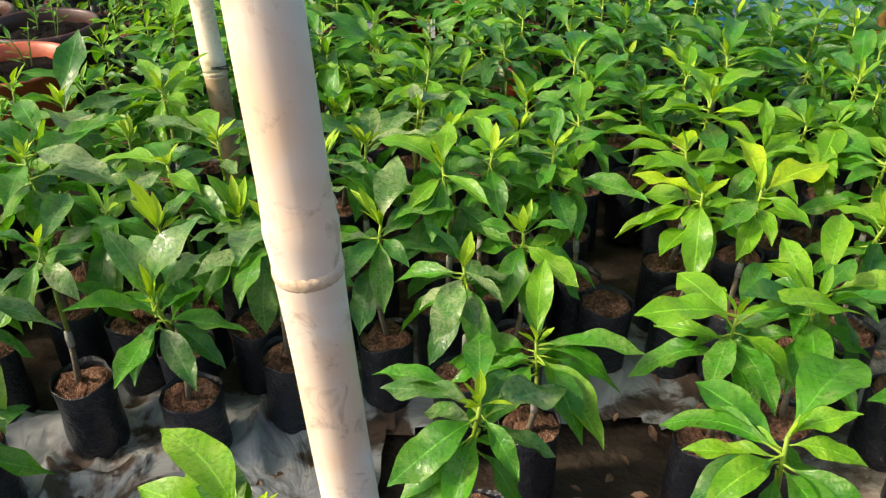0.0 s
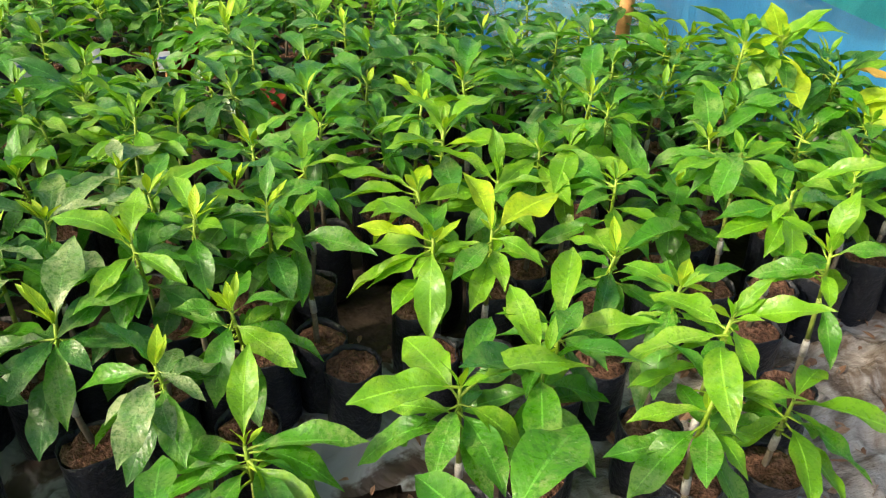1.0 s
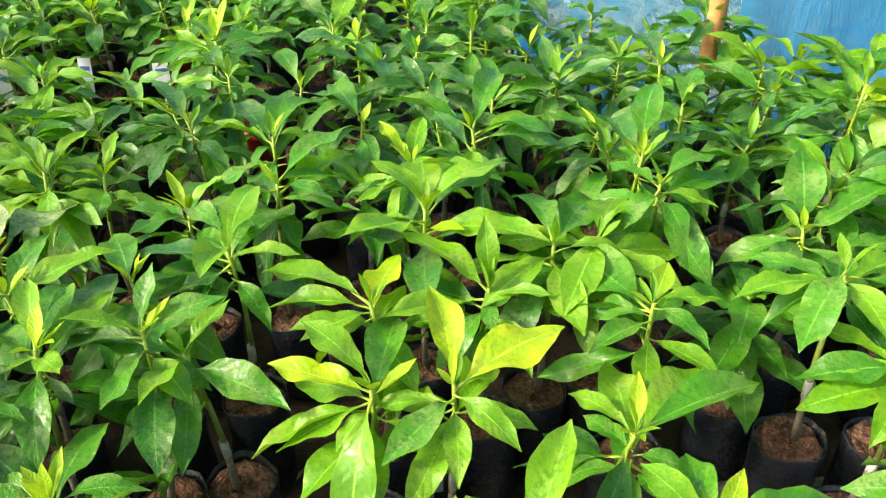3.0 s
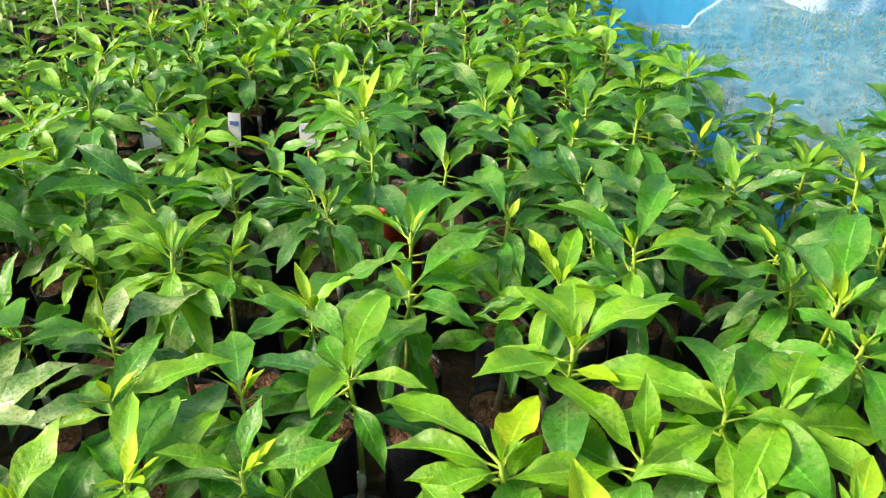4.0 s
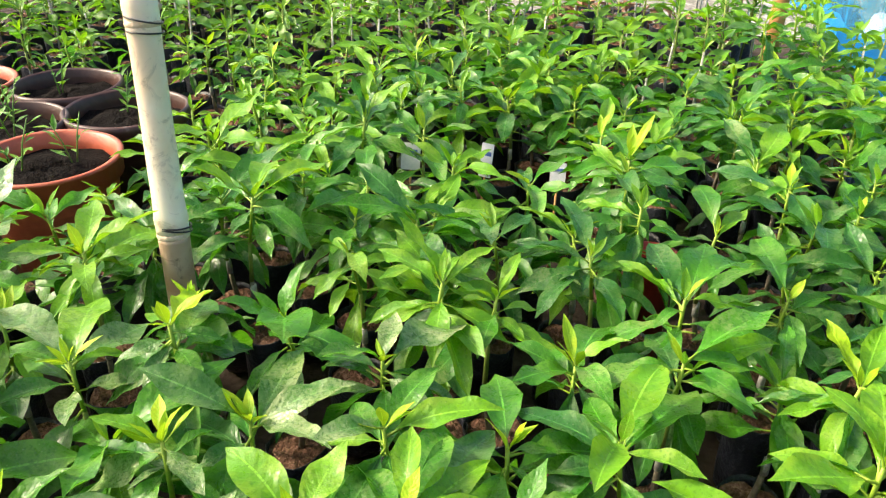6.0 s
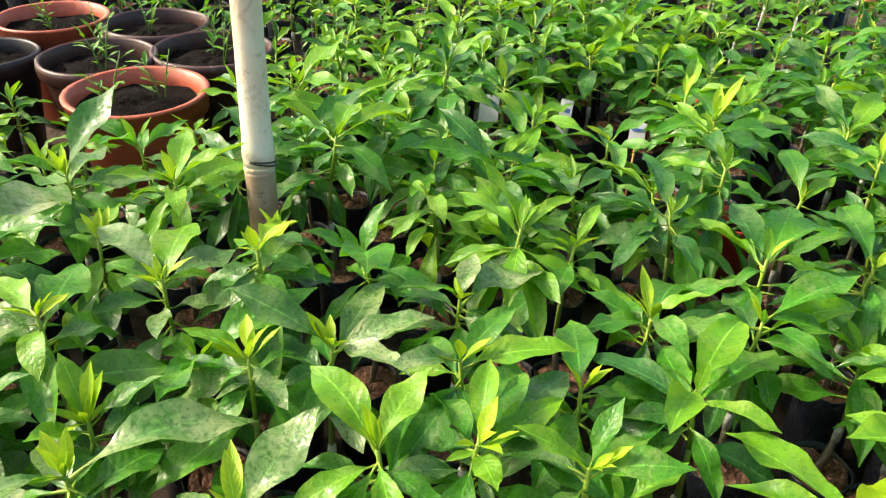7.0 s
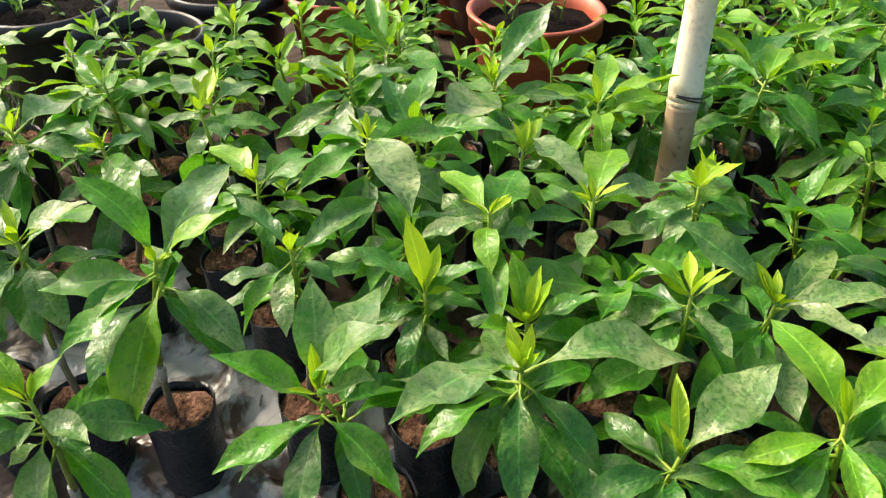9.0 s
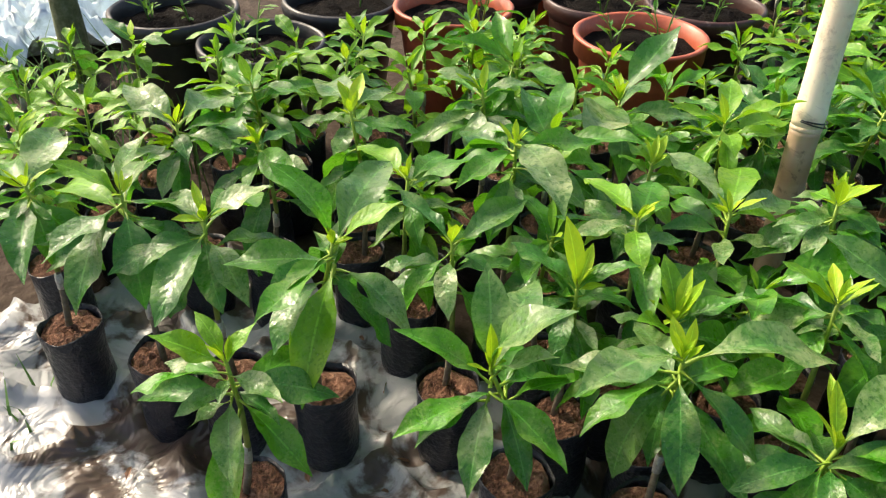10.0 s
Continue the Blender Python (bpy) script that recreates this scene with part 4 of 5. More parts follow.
for wx, wy, ws in ((-1.25, 2.10, 1), (-1.58, 1.92, 2), (-1.45, 2.28, 3), (-1.30, 2.55, 4), (-1.74, 1.30, 5), (-2.02, 1.26, 6), (-1.90, 1.72, 7), (-1.17, 2.20, 8), (-2.10, 1.18, 9), (-1.66, 2.0, 10), (-1.52, 2.36, 11), (-1.85, 2.47, 12), (-1.58, 2.6, 13), (-1.22, 2.5, 14)):
    pot_weed(wx, wy, 0.265, ws, 0.13 + 0.02 * (ws % 4), 2)

# ---- seedlings whose crowns stand out, one by one ----
seedling(-0.419, 0.994, 0.408, lean=(0.003, -0.066), tint="mid", under=7, leaves=[(70, 82, 0.065, "bud"), (-59, 52, 0.148, "dusty"), (55, 50, 0.132, "dusty"), (-84, 46, 0.133, "dusty"), (129, 27, 0.132), (27, 16, 0.173, "dusty"), (-88, -12, 0.132), (-142, -22, 0.125)])
seedling(-0.272, 1.091, 0.437, tint="mid", under=7, leaves=[(-29, 73, 0.034, "bud"), (176, 12, 0.174, "dusty"), (-30, -7, 0.206, "dusty"), (-88, -27, 0.137, "deep"), (-136, -33, 0.136, "deep"), (169, -62, 0.154, "deep"), (63, -5, 0.126, "deep"), (122, -5, 0.148, "deep")])
seedling(-0.732, 0.877, 0.458, lean=(0.046, 0.007), tint="mid", under=7, leaves=[(118, 48, 0.136), (-28, 34, 0.114, "lime"), (34, 7, 0.215), (-160, -2, 0.155), (144, -2, 0.148), (-139, -34, 0.196, "lime")])
seedling(-0.630, 0.694, 0.395, tint="mid", under=7, leaves=[(99, 42, 0.072, "lime"), (145, 32, 0.098, "lime"), (8, 44, 0.067, "lime"), (-74, 5, 0.094, "dusty"), (-126, 14, 0.060, "dusty"), (126, 6, 0.089), (178, -6, 0.073, "dusty"), (-73, -7, 0.083, "deep"), (-118, -18, 0.119), (153, -34, 0.073, "deep")])
seedling(-0.464, 1.123, 0.407, tint="deep", under=7, leaves=[(87, 70, 0.103, "bud"), (20, 53, 0.065, "bud"), (-49, 33, 0.091, "mid"), (110, 23, 0.112), (-69, 10, 0.082, "mid"), (54, 28, 0.077, "bud"), (151, -10, 0.069)])
seedling(-0.347, 1.184, 0.398, tint="deep", under=7, leaves=[(67, 51, 0.088, "lime"), (21, 61, 0.073, "bud"), (-27, 66, 0.070, "bud"), (-40, 28, 0.102, "mid"), (174, 32, 0.089, "lime"), (103, -12, 0.091)])
seedling(-0.615, 1.029, 0.437, tint="deep", under=6, leaves=[(95, 17, 0.118), (3, 7, 0.148, "dusty"), (-179, -42, 0.117, "mid"), (-72, -8, 0.073)])
seedling(-0.709, 1.230, 0.487, tint="mid", under=7, leaves=[(-111, -6, 0.186), (-24, -5, 0.151), (-171, -3, 0.139), (83, -9, 0.160, "deep"), (152, -7, 0.147)])
seedling(-1.198, 0.882, 0.430, tint="deep", under=6, leaves=[(143, 2, 0.122), (35, -8, 0.212, "dusty"), (97, 9, 0.185, "mid"), (-103, -8, 0.086)])
seedling(-0.951, 0.702, 0.471, tint="deep", under=7, leaves=[(0, 55, 0.099, "dusty"), (150, 38, 0.104, "lime"), (-148, -38, 0.168), (-106, -42, 0.152), (57, -6, 0.184, "mid"), (104, -9, 0.185, "lime")])
seedling(-0.846, 0.775, 0.454, tint="deep", under=7, leaves=[(-34, 27, 0.112, "dusty"), (115, -5, 0.120, "dusty"), (78, 41, 0.060, "bud"), (35, -12, 0.164, "mid"), (-137, -9, 0.175)])
seedling(-0.213, 1.314, 0.449, tint="mid", under=7, leaves=[(-57, 59, 0.055, "bud"), (38, 12, 0.070, "bud"), (110, 25, 0.084, "lime"), (-115, -7, 0.089, "dusty"), (116, -39, 0.062), (112, -29, 0.115, "dusty"), (-13, -6, 0.072), (159, -1, 0.051, "deep")])
seedling(-0.313, 1.470, 0.485, tint="mid", under=7, leaves=[(-31, 28, 0.063, "bud"), (59, -17, 0.081, "lime"), (17, -12, 0.132, "yellow"), (-68, -10, 0.072), (148, -8, 0.064, "deep")])
seedling(-0.430, 1.405, 0.437, tint="mid", leaves=[(-42, -9, 0.073, "lime"), (-10, -4, 0.132), (71, 6, 0.185), (81, -1, 0.130), (29, 3, 0.185, "lime"), (142, 2, 0.104, "deep"), (-146, 4, 0.085, "deep"), (-65, 5, 0.095, "deep")])
seedling(-0.475, 1.244, 0.467, tint="deep", leaves=[(75, -5, 0.139, "lime"), (19, -7, 0.073, "yellow"), (156, -4, 0.097, "mid"), (-133, -2, 0.098, "lime"), (30, 0, 0.160, "mid"), (115, 1, 0.118), (-40, 5, 0.072), (77, 4, 0.124)])
seedling(-0.146, 1.390, 0.435, tint="mid", under=7, leaves=[(99, 24, 0.148), (-104, 15, 0.133), (-51, 17, 0.137), (0, 16, 0.139, "dusty"), (-155, 51, 0.052, "bud"), (142, -8, 0.073, "deep")])
seedling(-0.000, 1.246, 0.459, tint="mid", under=7, leaves=[(-7, 26, 0.104, "lime"), (65, 15, 0.131, "lime"), (-137, -7, 0.115, "lime"), (144, -11, 0.102, "lime"), (-104, -6, 0.095)])
seedling(0.083, 1.294, 0.464, lean=(0.007, 0.001), tint="mid", under=5, leaves=[(17, 12, 0.112, "lime"), (157, 17, 0.047, "lime"), (-141, 17, 0.071, "lime"), (-22, 0, 0.139, "lime"), (-10, -5, 0.207), (-132, -26, 0.053), (50, -12, 0.098)])
seedling(0.177, 1.313, 0.461, lean=(0.024, 0.005), tint="mid", under=7, leaves=[(-15, 47, 0.080, "deep"), (101, 29, 0.091), (-75, 19, 0.107, "deep"), (63, -13, 0.111), (159, -4, 0.096, "deep")])
seedling(0.011, 1.426, 0.447, tint="mid", under=7, leaves=[(145, 18, 0.095), (-17, 16, 0.111), (-62, 10, 0.147, "lime"), (103, -12, 0.078, "lime"), (45, -10, 0.111)])
seedling(-0.050, 1.561, 0.433, tint="mid", under=6, leaves=[(150, 28, 0.114), (10, 20, 0.089), (-19, -10, 0.193), (75, -12, 0.116)])
seedling(-0.235, 1.620, 0.407, tint="mid", under=7, leaves=[(-148, 28, 0.215), (-7, 53, 0.104), (129, 39, 0.116), (93, 55, 0.087), (43, -14, 0.125)])
seedling(-0.037, 1.739, 0.454, lean=(0.006, 0.002), tint="lime", under=6, leaves=[(81, 50, 0.121), (-32, 19, 0.107), (74, 13, 0.129), (10, -12, 0.173)])
seedling(0.052, 1.774, 0.426, lean=(-0.006, -0.002), tint="lime", under=7, leaves=[(-10, 29, 0.088), (127, 33, 0.081), (75, -13, 0.071), (-178, -10, 0.106, "mid"), (-54, -8, 0.077)])
seedling(0.154, 1.955, 0.420, tint="deep", under=7, leaves=[(31, 12, 0.171), (99, 11, 0.124, "mid"), (-5, -6, 0.185), (-39, -9, 0.136, "mid"), (-178, -5, 0.060)])
seedling(0.315, 1.841, 0.444, tint="mid", leaves=[(-74, -9, 0.081, "lime"), (-31, 0, 0.185), (47, -2, 0.164, "lime"), (147, -3, 0.066), (24, 7, 0.185, "deep"), (-5, 13, 0.185)])
seedling(0.329, 1.700, 0.431, tint="mid", under=5, leaves=[(-37, 7, 0.184), (-128, 5, 0.116), (119, 1, 0.130), (-44, -1, 0.181, "lime"), (-111, -3, 0.108), (-163, -7, 0.121), (22, -6, 0.149, "deep")])
seedling(0.188, 1.685, 0.399, tint="mid", under=7, leaves=[(34, 42, 0.077, "bud"), (-75, 35, 0.086, "lime"), (-148, 16, 0.134), (143, 17, 0.119), (81, 13, 0.114), (-5, -7, 0.184)])
seedling(0.274, 1.504, 0.443, tint="mid", under=7, leaves=[(176, 20, 0.144, "lime"), (-10, 5, 0.160, "lime"), (-99, 4, 0.101, "lime"), (77, 1, 0.141, "deep"), (-23, -4, 0.200), (114, -6, 0.078, "deep")])
seedling(0.550, 1.546, 0.461, tint="lime", under=7, leaves=[(60, 35, 0.104), (-68, 18, 0.147), (-57, 15, 0.165, "mid"), (124, 14, 0.151), (-2, 10, 0.165), (-138, 23, 0.081, "yellow"), (-116, 8, 0.185), (74, 2, 0.115), (-89, 2, 0.176, "mid"), (177, 55, 0.050, "bud")])
seedling(0.651, 1.782, 0.468, tint="mid", under=5, leaves=[(75, 16, 0.159), (-20, 8, 0.217), (-111, 3, 0.165), (-63, 2, 0.157, "lime"), (-100, -2, 0.170), (173, -10, 0.113, "lime"), (16, 1, 0.184, "deep")])
seedling(0.542, 1.702, 0.451, tint="lime", under=6, leaves=[(-140, 18, 0.140), (28, 24, 0.108, "yellow"), (-15, 22, 0.121), (106, -13, 0.065, "mid")])
seedling(0.459, 1.245, 0.411, tint="lime", under=7, leaves=[(42, 17, 0.121), (70, 8, 0.127, "yellow"), (-59, 20, 0.069, "yellow"), (100, -23, 0.126), (-12, -4, 0.185, "deep"), (141, -5, 0.068, "mid")])
seedling(0.552, 1.222, 0.426, tint="lime", under=6, leaves=[(6, 16, 0.143, "yellow"), (-65, 9, 0.157, "yellow"), (-141, -9, 0.101), (131, -7, 0.115, "mid")])
seedling(0.595, 1.015, 0.376, tint="mid", under=7, leaves=[(87, 22, 0.106), (-27, 13, 0.181), (-112, 17, 0.146, "lime"), (-168, 16, 0.122), (52, -11, 0.101), (15, -9, 0.149)])
seedling(0.765, 0.993, 0.442, tint="mid", under=7, leaves=[(-118, -2, 0.045, "yellow"), (-37, 2, 0.087, "yellow"), (-77, 2, 0.128, "deep"), (20, -2, 0.111), (102, -1, 0.052, "deep")])
seedling(0.776, 0.881, 0.469, lean=(-0.002, -0.002), tint="lime", under=7, leaves=[(-85, 45, 0.074), (-131, 27, 0.129), (174, -13, 0.084), (18, -12, 0.145), (79, -18, 0.145), (125, -6, 0.074, "mid")])
seedling(0.719, 0.804, 0.409, lean=(0.002, 0.002), tint="mid", under=7, leaves=[(34, 30, 0.089), (-112, 39, 0.060, "yellow"), (-119, 17, 0.114, "lime"), (-76, -16, 0.067, "amber"), (81, -6, 0.110), (-27, -2, 0.055, "yellow")])
seedling(1.035, 1.023, 0.443, tint="mid", under=7, leaves=[(-59, 62, 0.106), (-136, 14, 0.122), (17, 13, 0.110), (109, 19, 0.078), (-70, -53, 0.103), (152, -10, 0.084)])
seedling(1.072, 1.184, 0.462, tint="lime", under=7, leaves=[(-123, 29, 0.153), (179, 29, 0.115), (124, -21, 0.065), (-13, -11, 0.154, "mid"), (81, -11, 0.132, "mid")])
seedling(0.746, 1.159, 0.392, tint="mid", leaves=[(-69, -2, 0.185), (33, -5, 0.102, "lime"), (-47, -2, 0.170, "lime"), (-4, -1, 0.145, "lime"), (35, 0, 0.073), (-14, 41, 0.069, "bud"), (-119, 3, 0.064, "deep")])
seedling(0.814, 1.323, 0.439, tint="mid", under=7, leaves=[(-29, -7, 0.120, "bud"), (-95, 2, 0.086), (-155, 0, 0.094), (23, -4, 0.196), (79, -8, 0.066, "deep")])
seedling(0.623, 1.415, 0.412, tint="mid", under=5, leaves=[(2, 63, 0.098), (48, 15, 0.155, "lime"), (-113, 13, 0.088), (-50, -2, 0.171, "deep"), (175, 0, 0.062, "deep")])
seedling(0.133, 1.134, 0.396, tint="mid", under=5, leaves=[(91, 12, 0.082), (-87, 3, 0.099), (-10, -5, 0.135), (-137, -12, 0.126), (-104, -27, 0.145), (56, -1, 0.123)])
seedling(0.909, 1.674, 0.457, lean=(0.000, -0.004), tint="mid", leaves=[(-23, 17, 0.184), (8, -2, 0.185, "deep"), (-53, -2, 0.183, "deep"), (8, -2, 0.084), (0, 0, 0.185, "yellow"), (-7, 74, 0.047, "bud"), (-95, 3, 0.060, "deep")])
seedling(1.105, 1.502, 0.411, tint="mid", under=6, leaves=[(-18, 29, 0.148), (-74, 17, 0.168), (80, -26, 0.129), (134, -1, 0.117, "deep")])
seedling(0.909, 1.579, 0.456, lean=(0.000, 0.004), tint="mid", under=6, leaves=[(-62, 6, 0.122), (36, 2, 0.100), (-110, -10, 0.091, "lime"), (133, -6, 0.099)])
seedling(0.047, 0.742, 0.385, tint="mid", under=7, leaves=[(-1, 2, 0.134), (78, 4, 0.132), (-148, -27, 0.097), (125, -15, 0.145), (-52, -13, 0.167)])
seedling(0.138, 0.924, 0.336, tint="mid", under=7, leaves=[(-10, 37, 0.133), (-100, 2, 0.159), (-121, -10, 0.138, "deep"), (-152, -14, 0.178), (101, -8, 0.064, "deep")])
seedling(0.394, 0.655, 0.419, tint="mid", under=7, leaves=[(-97, 31, 0.084, "lime"), (-46, 2, 0.192), (-114, 2, 0.087), (43, -10, 0.068, "lime"), (24, -6, 0.153), (76, -8, 0.111), (120, -5, 0.123, "lime")])
seedling(0.412, 0.895, 0.406, tint="mid", under=7, leaves=[(92, 2, 0.146), (-32, 4, 0.151), (-91, 5, 0.181), (16, -3, 0.154, "lime"), (-132, -23, 0.105, "lime")])
seedling(0.033, 1.038, 0.392, tint="deep", under=7, leaves=[(73, 49, 0.092), (-125, -22, 0.080, "mid"), (160, -15, 0.140), (44, -40, 0.178), (122, -16, 0.085), (-59, -8, 0.105, "mid")])
seedling(-0.103, 1.144, 0.405, tint="deep", under=7, leaves=[(47, 46, 0.073, "bud"), (-12, 30, 0.139, "dusty"), (-4, 17, 0.147, "mid"), (41, 21, 0.090, "bud"), (-75, 10, 0.128, "mid"), (153, -10, 0.119), (-144, -8, 0.085)])
seedling(-0.235, 0.620, 0.300, tint="lime", leaves=[(46, 12, 0.185), (32, -4, 0.145, "mid"), (15, -4, 0.098), (62, -1, 0.180), (42, 0, 0.159)])
seedling(0.213, 2.108, 0.451, tint="mid", leaves=[(26, -4, 0.182), (-27, -6, 0.094, "lime"), (75, -3, 0.121, "lime"), (-114, -2, 0.076), (-163, 0, 0.057, "deep"), (111, 1, 0.147, "deep")])
seedling(-0.426, 2.317, 0.464, tint="mid", under=5, leaves=[(74, 67, 0.098), (-52, 37, 0.137, "lime"), (115, 28, 0.136), (38, -2, 0.185), (0, 2, 0.184), (-148, 3, 0.051, "lime")])
seedling(0.470, 2.366, 0.424, tint="mid", under=7, leaves=[(130, -9, 0.100), (-165, -8, 0.162), (-31, -14, 0.116, "lime"), (14, -8, 0.125, "lime"), (59, -1, 0.185)])
seedling(0.155, 2.364, 0.438, tint="mid", leaves=[(-44, 61, 0.103, "bud"), (8, 37, 0.085, "bud"), (137, -4, 0.153), (-31, -3, 0.161), (24, 3, 0.185, "lime")])
seedling(0.722, 2.296, 0.461, tint="mid", under=7, leaves=[(63, 37, 0.078, "deep"), (-100, 20, 0.140, "deep"), (70, 35, 0.079, "deep"), (-93, -19, 0.110), (9, -11, 0.157), (-58, -10, 0.170), (-153, -12, 0.048, "deep")])
seedling(0.875, 2.588, 0.469, tint="mid", under=5, leaves=[(-62, 65, 0.038, "lime"), (-103, 18, 0.126), (77, 13, 0.116, "lime"), (-110, 4, 0.150), (-159, -10, 0.160, "deep"), (-21, 1, 0.184, "lime"), (26, -1, 0.185)])
seedling(-0.448, 1.887, 0.460, tint="mid", under=7, leaves=[(145, 38, 0.141, "lime"), (-16, 1, 0.213, "lime"), (64, -10, 0.185), (20, 2, 0.185, "lime"), (104, -8, 0.098), (-177, -2, 0.084, "deep")])
seedling(-0.601, 1.628, 0.447, tint="lime", under=7, leaves=[(-46, 23, 0.135), (139, 19, 0.109), (33, 11, 0.170), (-55, 9, 0.105), (-136, 11, 0.117), (91, -14, 0.125), (-8, 0, 0.185)])
seedling(-0.970, 1.390, 0.442, tint="deep", under=7, leaves=[(117, 9, 0.103, "mid"), (-55, 11, 0.119, "mid"), (82, -10, 0.185, "mid"), (19, -10, 0.177, "mid"), (162, -5, 0.064)])
seedling(-1.090, 1.178, 0.420, tint="mid", leaves=[(37, 40, 0.070, "bud"), (146, 74, 0.047, "bud"), (81, -4, 0.180, "deep"), (16, -4, 0.126, "deep"), (168, -5, 0.073, "deep"), (-108, -2, 0.094, "deep")])
seedling(-1.100, 0.983, 0.400, tint="mid", leaves=[(-139, 61, 0.052, "bud"), (-141, 33, 0.082, "bud"), (99, -5, 0.130, "deep"), (18, -6, 0.093, "deep"), (139, -4, 0.078), (-64, -2, 0.104, "deep"), (-77, 0, 0.032, "deep")])
seedling(-1.203, 1.385, 0.410, tint="lime", count=16, size=0.098, under=1, seed=3)
seedling(-1.488, 1.285, 0.400, tint="lime", count=16, size=0.098, under=1, seed=3)
seedling(-1.717, 0.997, 0.400, tint="lime", count=16, size=0.098, under=1, seed=3)
seedling(-1.548, 0.726, 0.420, tint="lime", count=16, size=0.098, under=1, seed=3)
seedling(-1.426, 0.794, 0.400, tint="lime", count=16, size=0.098, under=1, seed=3)
seedling(-1.314, 0.648, 0.420, tint="lime", count=16, size=0.098, under=1, seed=3)
seedling(-1.112, 0.611, 0.440, tint="deep", leaves=[(59, 2, 0.185, "mid"), (93, -4, 0.129, "mid"), (22, -4, 0.081, "mid"), (-126, -2, 0.071), (-110, -7, 0.185), (-81, 3, 0.063, "mid")])
seedling(-1.232, 1.733, 0.400, tint="lime", count=16, size=0.098, under=1, seed=3)
seedling(-0.356, 1.567, 0.440, tint="mid", leaves=[(-72, 86, 0.045, "bud"), (-96, 42, 0.067, "bud"), (-164, 40, 0.070, "bud"), (125, -11, 0.063, "deep"), (-116, -5, 0.114), (-168, -4, 0.083, "deep"), (-89, -3, 0.052, "lime")])
seedling(1.448, 1.800, 0.516, tint="yellow", under=7, broad=1.65, leaves=[(87, -30, 0.117, "yellow"), (56, 6, 0.148, "lime"), (-137, 17, 0.145, "lime"), (118, -48, 0.134, "lime"), (-128, -16, 0.100, "lime"), (177, -36, 0.168, "yellow"), (7, 57, 0.122, "yellow"), (-101, 48, 0.150, "lime")])
seedling(1.698, 1.620, 0.419, tint="lime", under=8, broad=1.65, leaves=[(67, -24, 0.160, "yellow"), (97, -27, 0.140, "yellow"), (35, 15, 0.146, "amber"), (-134, 26, 0.107, "lime"), (-169, -14, 0.156, "lime"), (-53, 53, 0.123, "lime"), (170, 15, 0.084, "amber"), (3, 55, 0.132, "yellow"), (131, -43, 0.187, "lime")])
seedling(0.464, 1.389, 0.420, tint="lime", leaves=[(55, -4, 0.181), (78, -4, 0.137), (113, -4, 0.098), (-18, -1, 0.148, "yellow"), (-78, 0, 0.131), (92, 2, 0.107), (-120, 11, 0.031), (-30, 5, 0.102)])
seedling(0.150, 1.471, 0.420, tint="mid", leaves=[(22, -4, 0.156, "deep"), (-74, 66, 0.049, "bud"), (-66, -7, 0.069), (87, -6, 0.059, "deep"), (-122, -4, 0.047, "deep")])
seedling(0.348, 2.156, 0.399, tint="mid", under=6, leaves=[(21, 10, 0.160, "lime"), (-25, 11, 0.115, "lime"), (81, -16, 0.061), (-122, -12, 0.084, "deep")])
seedling(0.412, 2.538, 0.400, tint="lime", leaves=[(19, -5, 0.145), (-16, 14, 0.184), (-27, -4, 0.087), (58, -2, 0.081), (32, 22, 0.184, "mid")])
seedling(1.083, 2.087, 0.440, tint="mid", leaves=[(68, -4, 0.163), (-8, 1, 0.185), (-36, -2, 0.180), (82, -3, 0.068, "deep"), (-175, 0, 0.073)])
seedling(0.708, 1.468, 0.437, lean=(0.013, 0.002), tint="mid", under=7, leaves=[(11, -4, 0.159), (-32, -8, 0.198), (-98, -8, 0.122)])
seedling(-0.633, 1.482, 0.400, tint="lime", leaves=[(61, -6, 0.109), (32, -4, 0.139), (15, -4, 0.078), (78, -2, 0.090, "mid")])
seedling(-0.815, 1.101, 0.420, tint="mid", leaves=[(87, -4, 0.161, "lime"), (50, -6, 0.080), (23, -3, 0.137), (16, -2, 0.079, "deep"), (114, 0, 0.061), (17, 78, 0.046, "bud")])
seedling(0.908, 0.872, 0.300, tint="mid", leaves=[(-125, -4, 0.164, "lime"), (-56, -4, 0.121), (-145, -7, 0.050), (-2, -3, 0.066, "deep")])
seedling(1.337, 1.785, 0.511, tint="mid")
seedling(0.613, 2.768, 0.353, tint="mid")
seedling(-0.728, 1.336, 0.463, tint="mid")
seedling(-0.849, 1.797, 0.389, tint="mid")
seedling(-1.062, 1.555, 0.427, tint="mid")
seedling(1.439, 1.623, 0.319, tint="mid")
seedling(0.460, 1.753, 0.389, tint="mid")
seedling(0.775, 2.598, 0.443, tint="mid")
seedling(1.063, 1.898, 0.438, tint="mid")
seedling(-0.037, 2.289, 0.383, tint="mid")
seedling(0.543, 0.934, 0.404, tint="mid")
seedling(1.067, 2.546, 0.398, tint="mid", under=8, leaves=[(18, -9, 0.117, "lime"), (-49, -6, 0.135, "lime")])
seedling(-0.584, 3.024, 0.413, tint="mid")
seedling(0.463, 3.425, 0.365, tint="mid")
seedling(-0.079, 3.357, 0.351, tint="mid")
seedling(0.655, 3.216, 0.370, tint="mid")
seedling(0.802, 1.488, 0.431, lean=(-0.014, -0.003), tint="lime", under=9, leaves=[(-27, -7, 0.154)])
seedling(0.469, 1.968, 0.401, tint="mid", under=8, leaves=[(16, 0, 0.204), (113, -26, 0.108)])
seedling(-0.225, 1.823, 0.418, tint="lime", under=9, leaves=[(-141, 5, 0.108)])
